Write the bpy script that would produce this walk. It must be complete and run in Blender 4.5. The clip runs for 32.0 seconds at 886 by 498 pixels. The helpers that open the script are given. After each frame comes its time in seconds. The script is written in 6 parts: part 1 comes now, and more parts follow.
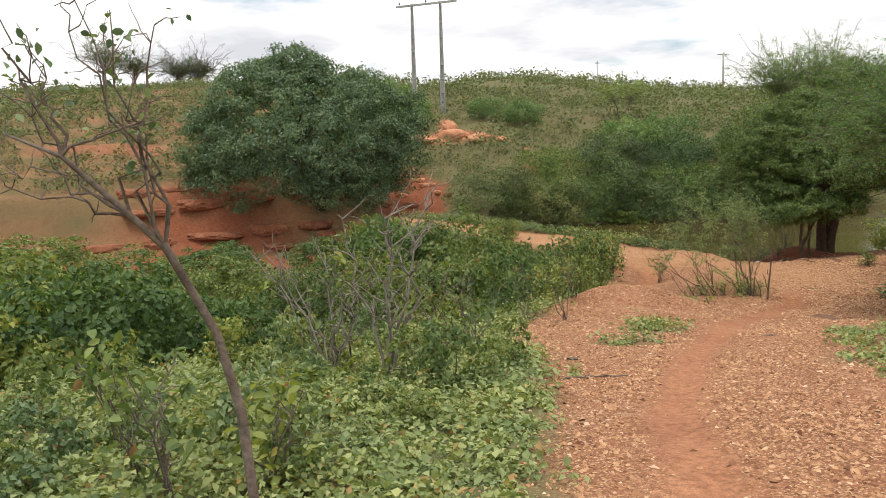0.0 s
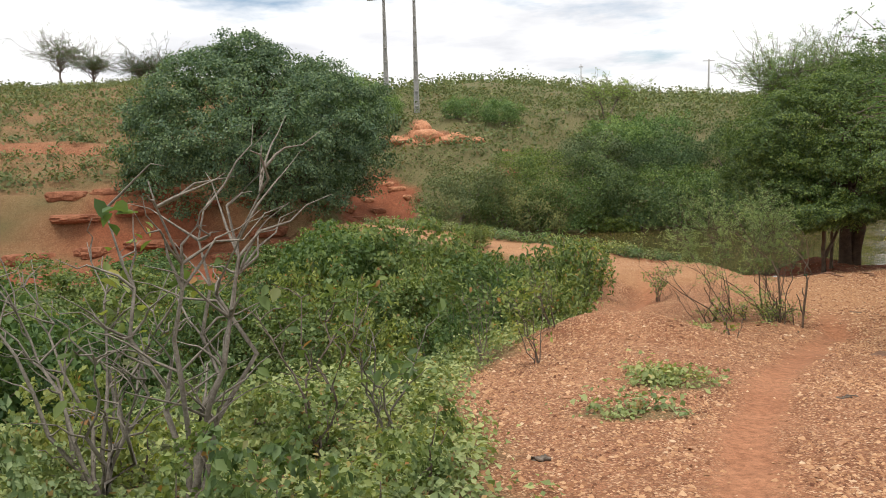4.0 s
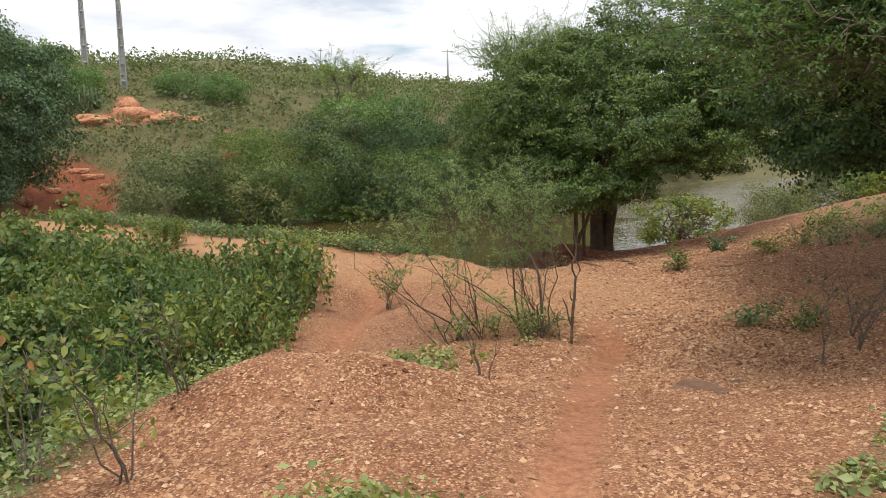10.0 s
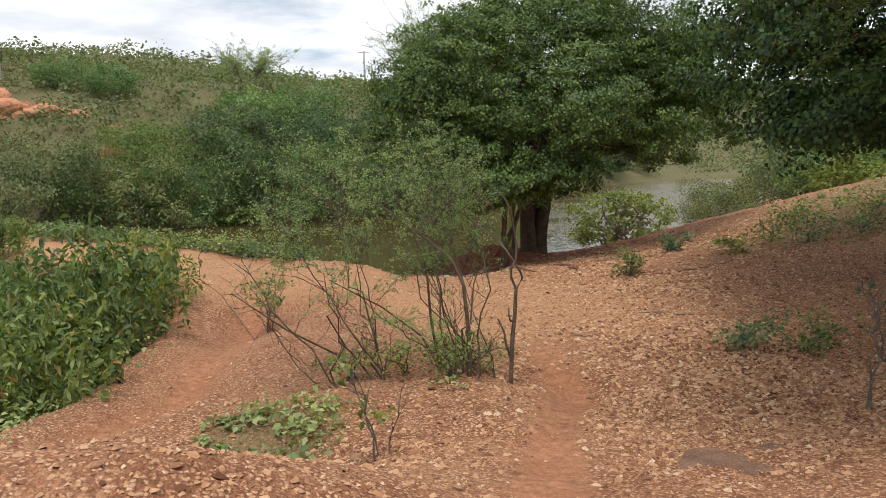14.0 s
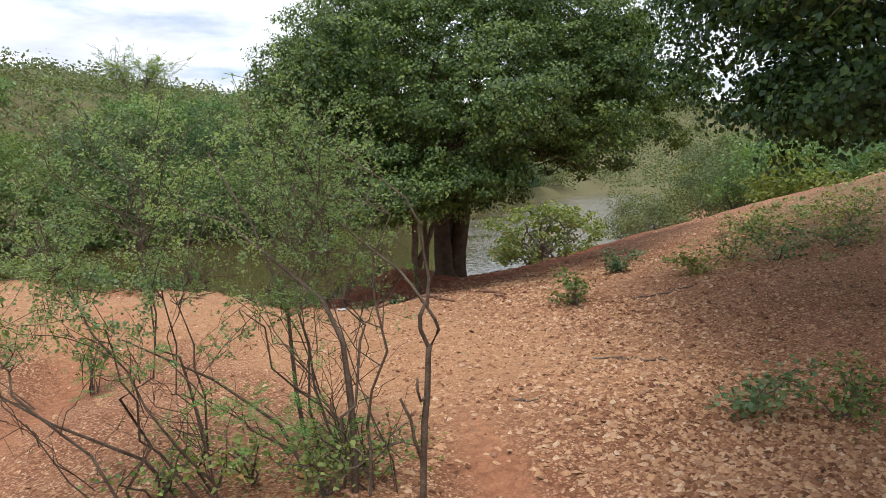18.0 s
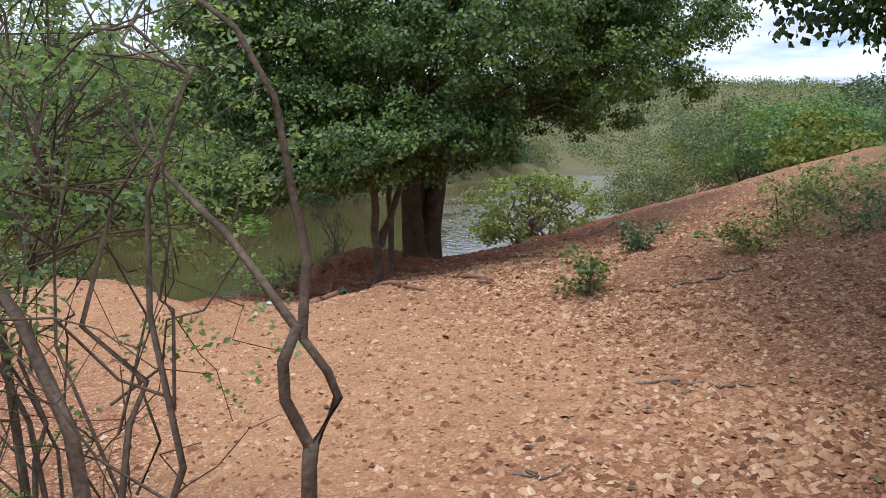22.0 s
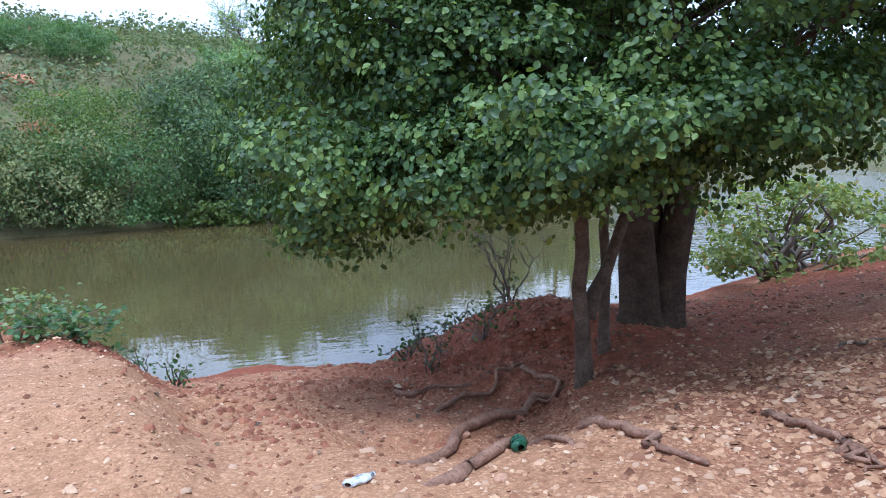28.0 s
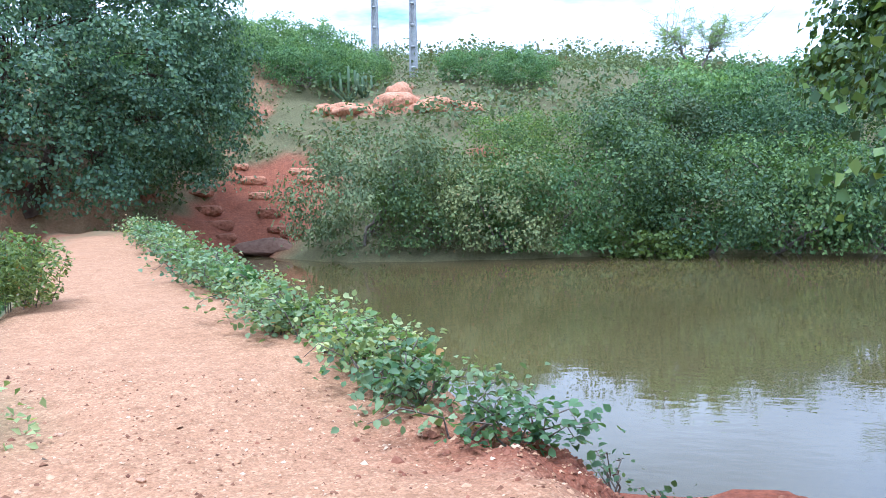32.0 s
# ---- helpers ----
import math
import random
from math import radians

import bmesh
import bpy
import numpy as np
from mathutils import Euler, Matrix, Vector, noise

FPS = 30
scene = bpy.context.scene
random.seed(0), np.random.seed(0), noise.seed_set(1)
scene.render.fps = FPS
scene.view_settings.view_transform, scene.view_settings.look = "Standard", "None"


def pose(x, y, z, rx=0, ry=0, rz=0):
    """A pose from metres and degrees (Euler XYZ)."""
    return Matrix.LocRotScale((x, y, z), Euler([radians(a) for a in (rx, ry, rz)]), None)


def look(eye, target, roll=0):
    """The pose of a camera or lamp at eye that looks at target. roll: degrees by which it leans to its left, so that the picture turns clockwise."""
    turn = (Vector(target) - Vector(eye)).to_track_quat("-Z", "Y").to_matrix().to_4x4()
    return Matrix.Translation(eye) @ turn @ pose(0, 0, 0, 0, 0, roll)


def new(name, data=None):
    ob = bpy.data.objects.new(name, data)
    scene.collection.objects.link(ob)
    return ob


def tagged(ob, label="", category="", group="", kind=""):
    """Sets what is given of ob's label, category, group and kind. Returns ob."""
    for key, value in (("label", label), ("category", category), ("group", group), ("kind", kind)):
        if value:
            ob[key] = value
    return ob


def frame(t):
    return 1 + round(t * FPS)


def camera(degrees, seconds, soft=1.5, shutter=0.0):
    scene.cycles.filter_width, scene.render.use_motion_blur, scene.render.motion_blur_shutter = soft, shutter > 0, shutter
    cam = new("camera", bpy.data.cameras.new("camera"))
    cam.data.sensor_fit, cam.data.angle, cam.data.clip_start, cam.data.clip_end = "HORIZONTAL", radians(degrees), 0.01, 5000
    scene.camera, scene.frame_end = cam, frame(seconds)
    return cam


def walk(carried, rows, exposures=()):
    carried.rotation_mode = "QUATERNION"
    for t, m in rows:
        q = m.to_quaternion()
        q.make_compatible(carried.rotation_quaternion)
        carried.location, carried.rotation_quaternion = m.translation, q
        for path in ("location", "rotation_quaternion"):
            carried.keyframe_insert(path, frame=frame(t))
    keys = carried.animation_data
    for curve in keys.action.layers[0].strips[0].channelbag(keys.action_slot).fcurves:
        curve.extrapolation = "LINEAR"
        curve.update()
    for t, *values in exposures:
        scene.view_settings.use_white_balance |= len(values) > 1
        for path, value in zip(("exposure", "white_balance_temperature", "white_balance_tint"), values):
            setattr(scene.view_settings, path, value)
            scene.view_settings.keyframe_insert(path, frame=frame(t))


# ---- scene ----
cam = camera(57.86, 32.0, soft=0.85)
PATH = [
    (0, (0.000, 0.000, 5.072), (-0.029, 3.966, 4.554), -1.69),
    (0.5, (0.146, 0.444, 5.084), (0.558, 4.389, 4.564), -1.99),
    (1, (0.299, 0.894, 5.053), (0.621, 4.852, 4.578), -1.55),
    (1.5, (0.401, 1.429, 5.021), (0.711, 5.381, 4.484), -0.66),
    (2, (0.483, 1.900, 4.956), (0.638, 5.867, 4.468), -1.19),
    (2.5, (0.476, 2.431, 4.876), (0.491, 6.394, 4.334), -1.18),
    (4.5, (0.941, 5.105, 4.433), (1.042, 9.077, 3.969), -1.73),
    (5, (1.021, 5.484, 4.407), (1.390, 9.433, 3.887), -0.98),
    (5.5, (1.173, 5.829, 4.392), (1.880, 9.724, 3.818), -1.71),
    (6, (1.302, 6.246, 4.361), (2.066, 10.131, 3.790), -1.90),
    (6.5, (1.446, 6.677, 4.312), (2.469, 10.497, 3.715), -1.26),
    (7, (1.663, 7.084, 4.239), (2.672, 10.911, 3.659), -1.30),
    (7.5, (1.867, 7.526, 4.177), (3.221, 11.241, 3.574), -0.82),
    (8, (2.034, 7.824, 4.139), (3.400, 11.527, 3.488), -1.10),
    (8.5, (2.190, 8.276, 4.070), (3.504, 11.995, 3.406), -1.21),
    (9, (2.307, 8.667, 4.050), (3.535, 12.418, 3.402), -1.32),
    (9.5, (2.499, 9.044, 3.988), (3.648, 12.824, 3.359), -1.33),
    (10, (2.649, 9.479, 3.942), (3.900, 13.238, 3.395), -1.24),
    (10.5, (2.839, 9.844, 3.888), (4.215, 13.570, 3.422), -1.51),
    (11, (2.983, 10.218, 3.831), (4.408, 13.926, 3.361), -1.88),
    (11.5, (3.158, 10.679, 3.769), (4.774, 14.317, 3.377), -1.84),
    (12, (3.331, 11.055, 3.694), (4.831, 14.748, 3.356), -1.66),
    (12.5, (3.513, 11.458, 3.623), (5.269, 15.031, 3.235), -1.46),
    (13, (3.702, 11.789, 3.552), (5.449, 15.367, 3.174), -1.95),
    (13.5, (3.877, 12.185, 3.474), (5.563, 15.777, 2.967), -1.52),
    (15.5, (4.510, 13.393, 3.349), (6.041, 17.050, 2.817), -0.19),
    (16, (4.698, 13.800, 3.298), (6.340, 17.420, 2.854), 0.12),
    (16.5, (4.893, 14.093, 3.256), (6.616, 17.676, 2.809), -0.87),
    (17, (5.060, 14.391, 3.205), (6.787, 17.968, 2.737), -1.22),
    (17.5, (5.261, 14.745, 3.177), (7.170, 18.228, 2.709), -1.38),
    (18, (5.493, 15.059, 3.125), (7.499, 18.490, 2.683), -1.32),
    (18.5, (5.634, 15.411, 3.063), (7.639, 18.845, 2.633), -1.71),
    (19, (5.783, 15.681, 3.024), (7.797, 19.103, 2.546), -1.98),
    (19.5, (5.960, 15.977, 2.994), (7.967, 19.395, 2.459), -2.03),
    (20, (6.133, 16.334, 2.924), (8.211, 19.725, 2.496), -1.67),
    (20.5, (6.374, 16.638, 2.838), (8.447, 20.035, 2.443), -1.75),
    (21, (6.615, 16.982, 2.734), (8.685, 20.382, 2.340), -1.40),
    (21.5, (6.880, 17.274, 2.687), (8.988, 20.637, 2.192), -1.18),
    (22, (7.120, 17.534, 2.673), (9.204, 20.906, 2.140), -1.48),
    (22.5, (7.369, 17.861, 2.660), (9.446, 21.245, 2.176), -1.52),
    (23, (7.695, 18.200, 2.654), (9.753, 21.590, 2.130), -1.05),
    (23.5, (7.874, 18.532, 2.639), (10.040, 21.870, 2.232), -1.46),
    (24, (8.026, 18.853, 2.654), (10.301, 22.114, 2.221), -1.12),
    (24.5, (8.227, 19.206, 2.666), (10.431, 22.510, 2.192), -1.94),
    (26.5, (8.877, 20.915, 2.608), (10.612, 24.478, 2.066), -0.72),
    (27, (8.986, 21.297, 2.623), (10.319, 25.037, 2.135), -1.61),
    (27.5, (9.075, 21.704, 2.616), (10.425, 25.442, 2.164), -1.07),
    (28, (9.139, 22.070, 2.608), (10.467, 25.803, 2.059), -1.08),
    (28.5, (9.178, 22.473, 2.624), (10.313, 26.256, 1.996), -0.66),
    (29, (9.144, 22.898, 2.607), (10.221, 26.722, 2.140), -0.65),
    (29.5, (9.090, 23.265, 2.610), (9.563, 27.204, 2.103), -1.33),
    (30, (9.014, 23.615, 2.591), (9.162, 27.582, 2.100), -1.45),
    (30.5, (8.889, 23.977, 2.587), (8.891, 27.952, 2.135), -1.46),
    (31, (8.810, 24.360, 2.555), (8.376, 28.316, 2.153), -1.46),
    (31.5, (8.704, 24.611, 2.584), (8.157, 28.551, 2.164), -0.83),
    (32, (8.613, 24.797, 2.621), (7.961, 28.724, 2.228), -1.03),
]
EXPOSURES = [(0, 0.43, 6700, 10), (6, 0.43, 6600, 10), (10, 0.41, 6450, 10), (13, 0.35, 6350, 10), (17, 0.35, 6150, 10), (19, 0.55, 5900, 11), (21, 0.53, 5650, 11), (24, 0.4, 5400, 11), (27, 0.52, 4900, 11), (28, 0.9, 4700, 11), (29, 1.07, 4650, 11), (30, 1.08, 4600, 11), (32, 1.28, 4600, 11)]
walk(cam, [(t, look(eye, target, roll)) for t, eye, target, roll in PATH], EXPOSURES)

# ---- world, sun, exposure ----
world = bpy.data.worlds.new("sky_world")
scene.world = world
world.use_nodes = True
SUN_EL, SUN_AZ = radians(74), radians(215)   # azimuth measured clockwise from +y


def build_world():
    nt = world.node_tree
    nt.nodes.clear()
    out = nt.nodes.new("ShaderNodeOutputWorld")
    bg = nt.nodes.new("ShaderNodeBackground")
    sky = nt.nodes.new("ShaderNodeTexSky")
    sky.sky_type, sky.sun_disc = "NISHITA", False
    sky.sun_elevation, sky.sun_rotation = SUN_EL, SUN_AZ
    geo = nt.nodes.new("ShaderNodeTexCoord")
    sep = nt.nodes.new("ShaderNodeSeparateXYZ")
    nt.links.new(geo.outputs["Generated"], sep.inputs[0])
    flat = nt.nodes.new("ShaderNodeMath"); flat.operation = "ADD"; flat.inputs[1].default_value = 0.12
    nt.links.new(sep.outputs[2], flat.inputs[0])
    dv = nt.nodes.new("ShaderNodeVectorMath"); dv.operation = "DIVIDE"
    nt.links.new(geo.outputs["Generated"], dv.inputs[0])
    cmb = nt.nodes.new("ShaderNodeCombineXYZ"); cmb.inputs[2].default_value = 1
    nt.links.new(flat.outputs[0], cmb.inputs[0]); nt.links.new(flat.outputs[0], cmb.inputs[1])
    nt.links.new(cmb.outputs[0], dv.inputs[1])
    n1 = nt.nodes.new("ShaderNodeTexNoise")
    n1.inputs["Scale"].default_value, n1.inputs["Detail"].default_value = 0.7, 7
    n1.inputs["Roughness"].default_value = 0.58
    nt.links.new(dv.outputs[0], n1.inputs["Vector"])
    cover = nt.nodes.new("ShaderNodeValToRGB")
    cover.color_ramp.elements[0].position, cover.color_ramp.elements[1].position = 0.33, 0.45
    nt.links.new(n1.outputs[0], cover.inputs[0])
    n2 = nt.nodes.new("ShaderNodeTexNoise")
    n2.inputs["Scale"].default_value, n2.inputs["Detail"].default_value = 1.1, 6
    nt.links.new(dv.outputs[0], n2.inputs["Vector"])
    cloud = nt.nodes.new("ShaderNodeValToRGB")
    cloud.color_ramp.elements[0].position, cloud.color_ramp.elements[1].position = 0.34, 0.56
    cloud.color_ramp.elements[0].color = (5.5, 5.7, 6.2, 1)
    cloud.color_ramp.elements[1].color = (9.3, 9.35, 9.5, 1)
    nt.links.new(n2.outputs[0], cloud.inputs[0])
    mix = nt.nodes.new("ShaderNodeMix"); mix.data_type = "RGBA"
    nt.links.new(cover.outputs[0], mix.inputs["Factor"])
    nt.links.new(sky.outputs[0], mix.inputs["A"]); nt.links.new(cloud.outputs[0], mix.inputs["B"])
    nt.links.new(mix.outputs["Result"], bg.inputs[0])
    bg.inputs[1].default_value = 0.1
    nt.links.new(bg.outputs[0], out.inputs[0])


build_world()
sun = new("sun", bpy.data.lights.new("sun", "SUN"))
sun.data.energy, sun.data.angle, sun.data.color = 1.9, radians(20), (1.0, 0.95, 0.87)
sun.matrix_world = look((math.sin(SUN_AZ) * math.cos(SUN_EL) * 50, math.cos(SUN_AZ) * math.cos(SUN_EL) * 50, math.sin(SUN_EL) * 50), (0, 0, 0))


# ---- materials ----
def mat_base(name, rough=0.8):
    m = bpy.data.materials.new(name)
    m.use_nodes = True
    b = m.node_tree.nodes["Principled BSDF"]
    b.inputs["Roughness"].default_value = rough
    b.inputs["Specular IOR Level"].default_value = 0.25
    return m, m.node_tree, b


def node(nt, kind, **kw):
    n = nt.nodes.new(kind)
    for k, v in kw.items():
        n.inputs[k.replace("_", " ")].default_value = v
    return n


def ramp(nt, source, stops):
    r = nt.nodes.new("ShaderNodeValToRGB")
    while len(r.color_ramp.elements) < len(stops):
        r.color_ramp.elements.new(0.5)
    for e, (p, c) in zip(r.color_ramp.elements, stops):
        e.position, e.color = p, (*c, 1) if len(c) == 3 else c
    nt.links.new(source, r.inputs[0])
    return r.outputs[0]


def mixed(nt, fac, a, b, mode="MIX"):
    m = nt.nodes.new("ShaderNodeMix")
    m.data_type, m.blend_type = "RGBA", mode
    for sock, v in ((m.inputs["Factor"], fac), (m.inputs["A"], a), (m.inputs["B"], b)):
        if isinstance(v, (int, float)):
            sock.default_value = v
        elif isinstance(v, tuple):
            sock.default_value = (*v, 1)
        else:
            nt.links.new(v, sock)
    return m.outputs["Result"]


def noise_mat(name, a, b, scale=8, rough=0.85, bump=0.3, c=None, fine=60, dist=0.02):
    """Two-scale mottled surface in world size."""
    m, nt, bs = mat_base(name, rough)
    tc = node(nt, "ShaderNodeNewGeometry")
    n1 = node(nt, "ShaderNodeTexNoise", Scale=scale, Detail=6, Roughness=0.6)
    n2 = node(nt, "ShaderNodeTexNoise", Scale=fine, Detail=4, Roughness=0.6)
    nt.links.new(tc.outputs["Position"], n1.inputs["Vector"]); nt.links.new(tc.outputs["Position"], n2.inputs["Vector"])
    col = ramp(nt, n1.outputs[0], [(0.32, a), (0.68, b)])
    dark = ramp(nt, n2.outputs[0], [(0.3, (0.62, 0.6, 0.58)), (0.6, (1.1, 1.1, 1.1))])
    col = mixed(nt, 1.0, col, dark, "MULTIPLY")
    if c:
        ob = node(nt, "ShaderNodeObjectInfo")
        col = mixed(nt, ob.outputs["Random"], col, mixed(nt, 1.0, col, c, "MULTIPLY"))
    nt.links.new(col, bs.inputs["Base Color"])
    bp = node(nt, "ShaderNodeBump", Strength=bump, Distance=dist)
    nt.links.new(n2.outputs[0], bp.inputs["Height"])
    nt.links.new(bp.outputs[0], bs.inputs["Normal"])
    return m


def leaf_mat(name, dark, mid, light, rough=0.45, trans=0.3, dry=None):
    m, nt, bs = mat_base(name, rough)
    g = node(nt, "ShaderNodeNewGeometry")
    big = node(nt, "ShaderNodeTexNoise", Scale=1.1, Detail=3)
    nt.links.new(g.outputs["Position"], big.inputs["Vector"])
    stops = [(0.0, dark), (0.5, mid), (0.9, light)]
    if dry:
        stops = [(0.0, dark), (0.5, mid), (0.86, light), (0.965, light), (0.985, dry)]
    col = ramp(nt, g.outputs["Random Per Island"], stops)
    tone = ramp(nt, big.outputs[0], [(0.3, (0.72, 0.8, 0.78)), (0.7, (1.2, 1.15, 0.95))])
    col = mixed(nt, 1.0, col, tone, "MULTIPLY")
    each = node(nt, "ShaderNodeObjectInfo")
    col = mixed(nt, 1.0, col, ramp(nt, each.outputs["Random"], [(0.0, (0.6, 0.72, 0.8)), (0.5, (0.95, 0.97, 1.0)), (1.0, (1.35, 1.2, 0.98))]), "MULTIPLY")
    nt.links.new(col, bs.inputs["Base Color"])
    bs.inputs["Specular IOR Level"].default_value = 0.4
    tr = node(nt, "ShaderNodeBsdfTranslucent")
    nt.links.new(mixed(nt, 1.0, col, (1.3, 1.25, 0.6), "MULTIPLY"), tr.inputs[0])
    ms = node(nt, "ShaderNodeMixShader")
    ms.inputs[0].default_value = trans
    nt.links.new(bs.outputs[0], ms.inputs[1]); nt.links.new(tr.outputs[0], ms.inputs[2])
    nt.links.new(ms.outputs[0], nt.nodes["Material Output"].inputs[0])
    return m


def ground_material():
    m, nt, bs = mat_base("red_earth", 0.95)
    g = node(nt, "ShaderNodeNewGeometry")
    at = nt.nodes.new("ShaderNodeVertexColor"); at.layer_name = "soil"
    sp = nt.nodes.new("ShaderNodeSeparateColor")
    nt.links.new(at.outputs[0], sp.inputs[0])
    P = g.outputs["Position"]
    n1 = node(nt, "ShaderNodeTexNoise", Scale=0.9, Detail=6, Roughness=0.6)
    n2 = node(nt, "ShaderNodeTexNoise", Scale=14, Detail=5, Roughness=0.65)
    n3 = node(nt, "ShaderNodeTexNoise", Scale=5, Detail=6, Roughness=0.7)
    v1 = node(nt, "ShaderNodeTexVoronoi", Scale=36, Randomness=1)
    v2 = node(nt, "ShaderNodeTexVoronoi", Scale=90, Randomness=1)
    warp = node(nt, "ShaderNodeVectorMath"); warp.operation = "ADD"
    sc = node(nt, "ShaderNodeVectorMath"); sc.operation = "SCALE"; sc.inputs["Scale"].default_value = 0.05
    for n in (n1, n2, n3):
        nt.links.new(P, n.inputs["Vector"])
    nt.links.new(n2.outputs["Color"], sc.inputs[0]); nt.links.new(P, warp.inputs[0]); nt.links.new(sc.outputs[0], warp.inputs[1])
    for v in (v1, v2):
        nt.links.new(warp.outputs[0], v.inputs["Vector"])
    # red earth, darkened so its colour carries the shade between chips
    earth = ramp(nt, n1.outputs[0], [(0.3, (0.2, 0.085, 0.044)), (0.5, (0.28, 0.13, 0.07)), (0.75, (0.37, 0.19, 0.107))])
    grain = ramp(nt, n2.outputs[0], [(0.3, (0.6, 0.56, 0.52)), (0.65, (1.15, 1.13, 1.1))])
    grain_soft = ramp(nt, n2.outputs[0], [(0.3, (0.82, 0.79, 0.76)), (0.65, (1.08, 1.07, 1.06))])
    earth = mixed(nt, 1.0, earth, grain, "MULTIPLY")
    # pebbles: each cell its own tint, seen where the surface is loose
    peb = ramp(nt, v1.outputs["Color"], [(0.15, (0.28, 0.12, 0.06)), (0.5, (0.46, 0.25, 0.135)), (0.85, (0.58, 0.38, 0.235))])
    body = ramp(nt, v1.outputs["Distance"], [(0.36, (1, 1, 1)), (0.58, (0, 0, 0))])
    loose = node(nt, "ShaderNodeMath"); loose.operation = "MULTIPLY"
    patch = ramp(nt, n3.outputs[0], [(0.3, (0, 0, 0)), (0.5, (1, 1, 1))])
    pm = node(nt, "ShaderNodeMath"); pm.operation = "MULTIPLY"
    nt.links.new(body, pm.inputs[0]); nt.links.new(patch, pm.inputs[1])
    inv = node(nt, "ShaderNodeMath"); inv.operation = "SUBTRACT"; inv.inputs[0].default_value = 1.0
    nt.links.new(sp.outputs[0], inv.inputs[1])
    nt.links.new(pm.outputs[0], loose.inputs[0]); nt.links.new(inv.outputs[0], loose.inputs[1])
    col = mixed(nt, loose.outputs[0], earth, peb)
    fine = ramp(nt, v2.outputs["Color"], [(0.2, (0.6, 0.56, 0.54)), (0.8, (1.3, 1.3, 1.3))])
    col = mixed(nt, 0.8, col, mixed(nt, 1.0, col, fine, "MULTIPLY"))
    # trodden trail, bare bank in a darker red, litter under plants
    trail = ramp(nt, n3.outputs[0], [(0.3, (0.36, 0.155, 0.08)), (0.7, (0.47, 0.225, 0.125))])
    pale = ramp(nt, n3.outputs[0], [(0.3, (0.36, 0.195, 0.097)), (0.7, (0.465, 0.268, 0.142))])
    soft_fine = ramp(nt, v2.outputs["Color"], [(0.2, (0.84, 0.82, 0.8)), (0.8, (1.1, 1.1, 1.1))])
    col = mixed(nt, at.outputs["Alpha"], col, mixed(nt, 0.18, mixed(nt, 1.0, mixed(nt, 1.0, pale, soft_fine, "MULTIPLY"), grain_soft, "MULTIPLY"), col))
    col = mixed(nt, sp.outputs[0], col, mixed(nt, 0.5, mixed(nt, 1.0, trail, grain, "MULTIPLY"), col))
    bank = ramp(nt, n3.outputs[0], [(0.3, (0.19, 0.058, 0.03)), (0.7, (0.32, 0.105, 0.052))])
    col = mixed(nt, sp.outputs[2], col, mixed(nt, 1.0, bank, grain, "MULTIPLY"))
    litter = ramp(nt, n2.outputs[0], [(0.3, (0.075, 0.08, 0.036)), (0.7, (0.15, 0.165, 0.07))])
    col = mixed(nt, sp.outputs[1], col, litter)
    nt.links.new(col, bs.inputs["Base Color"])
    worn = node(nt, "ShaderNodeMath"); worn.operation = "MAXIMUM"
    nt.links.new(sp.outputs[0], worn.inputs[0]); nt.links.new(at.outputs["Alpha"], worn.inputs[1])
    rough_here = node(nt, "ShaderNodeMath"); rough_here.operation = "MULTIPLY_ADD"; rough_here.inputs[1].default_value, rough_here.inputs[2].default_value = -0.8, 0.95
    nt.links.new(worn.outputs[0], rough_here.inputs[0])
    b1 = node(nt, "ShaderNodeBump", Strength=0.9, Distance=0.018); b1.invert = True
    nt.links.new(rough_here.outputs[0], b1.inputs["Strength"])
    b2 = node(nt, "ShaderNodeBump", Strength=0.35, Distance=0.012)
    nt.links.new(v1.outputs["Distance"], b1.inputs["Height"]); nt.links.new(n2.outputs[0], b2.inputs["Height"])
    nt.links.new(b1.outputs[0], b2.inputs["Normal"]); nt.links.new(b2.outputs[0], bs.inputs["Normal"])
    return m


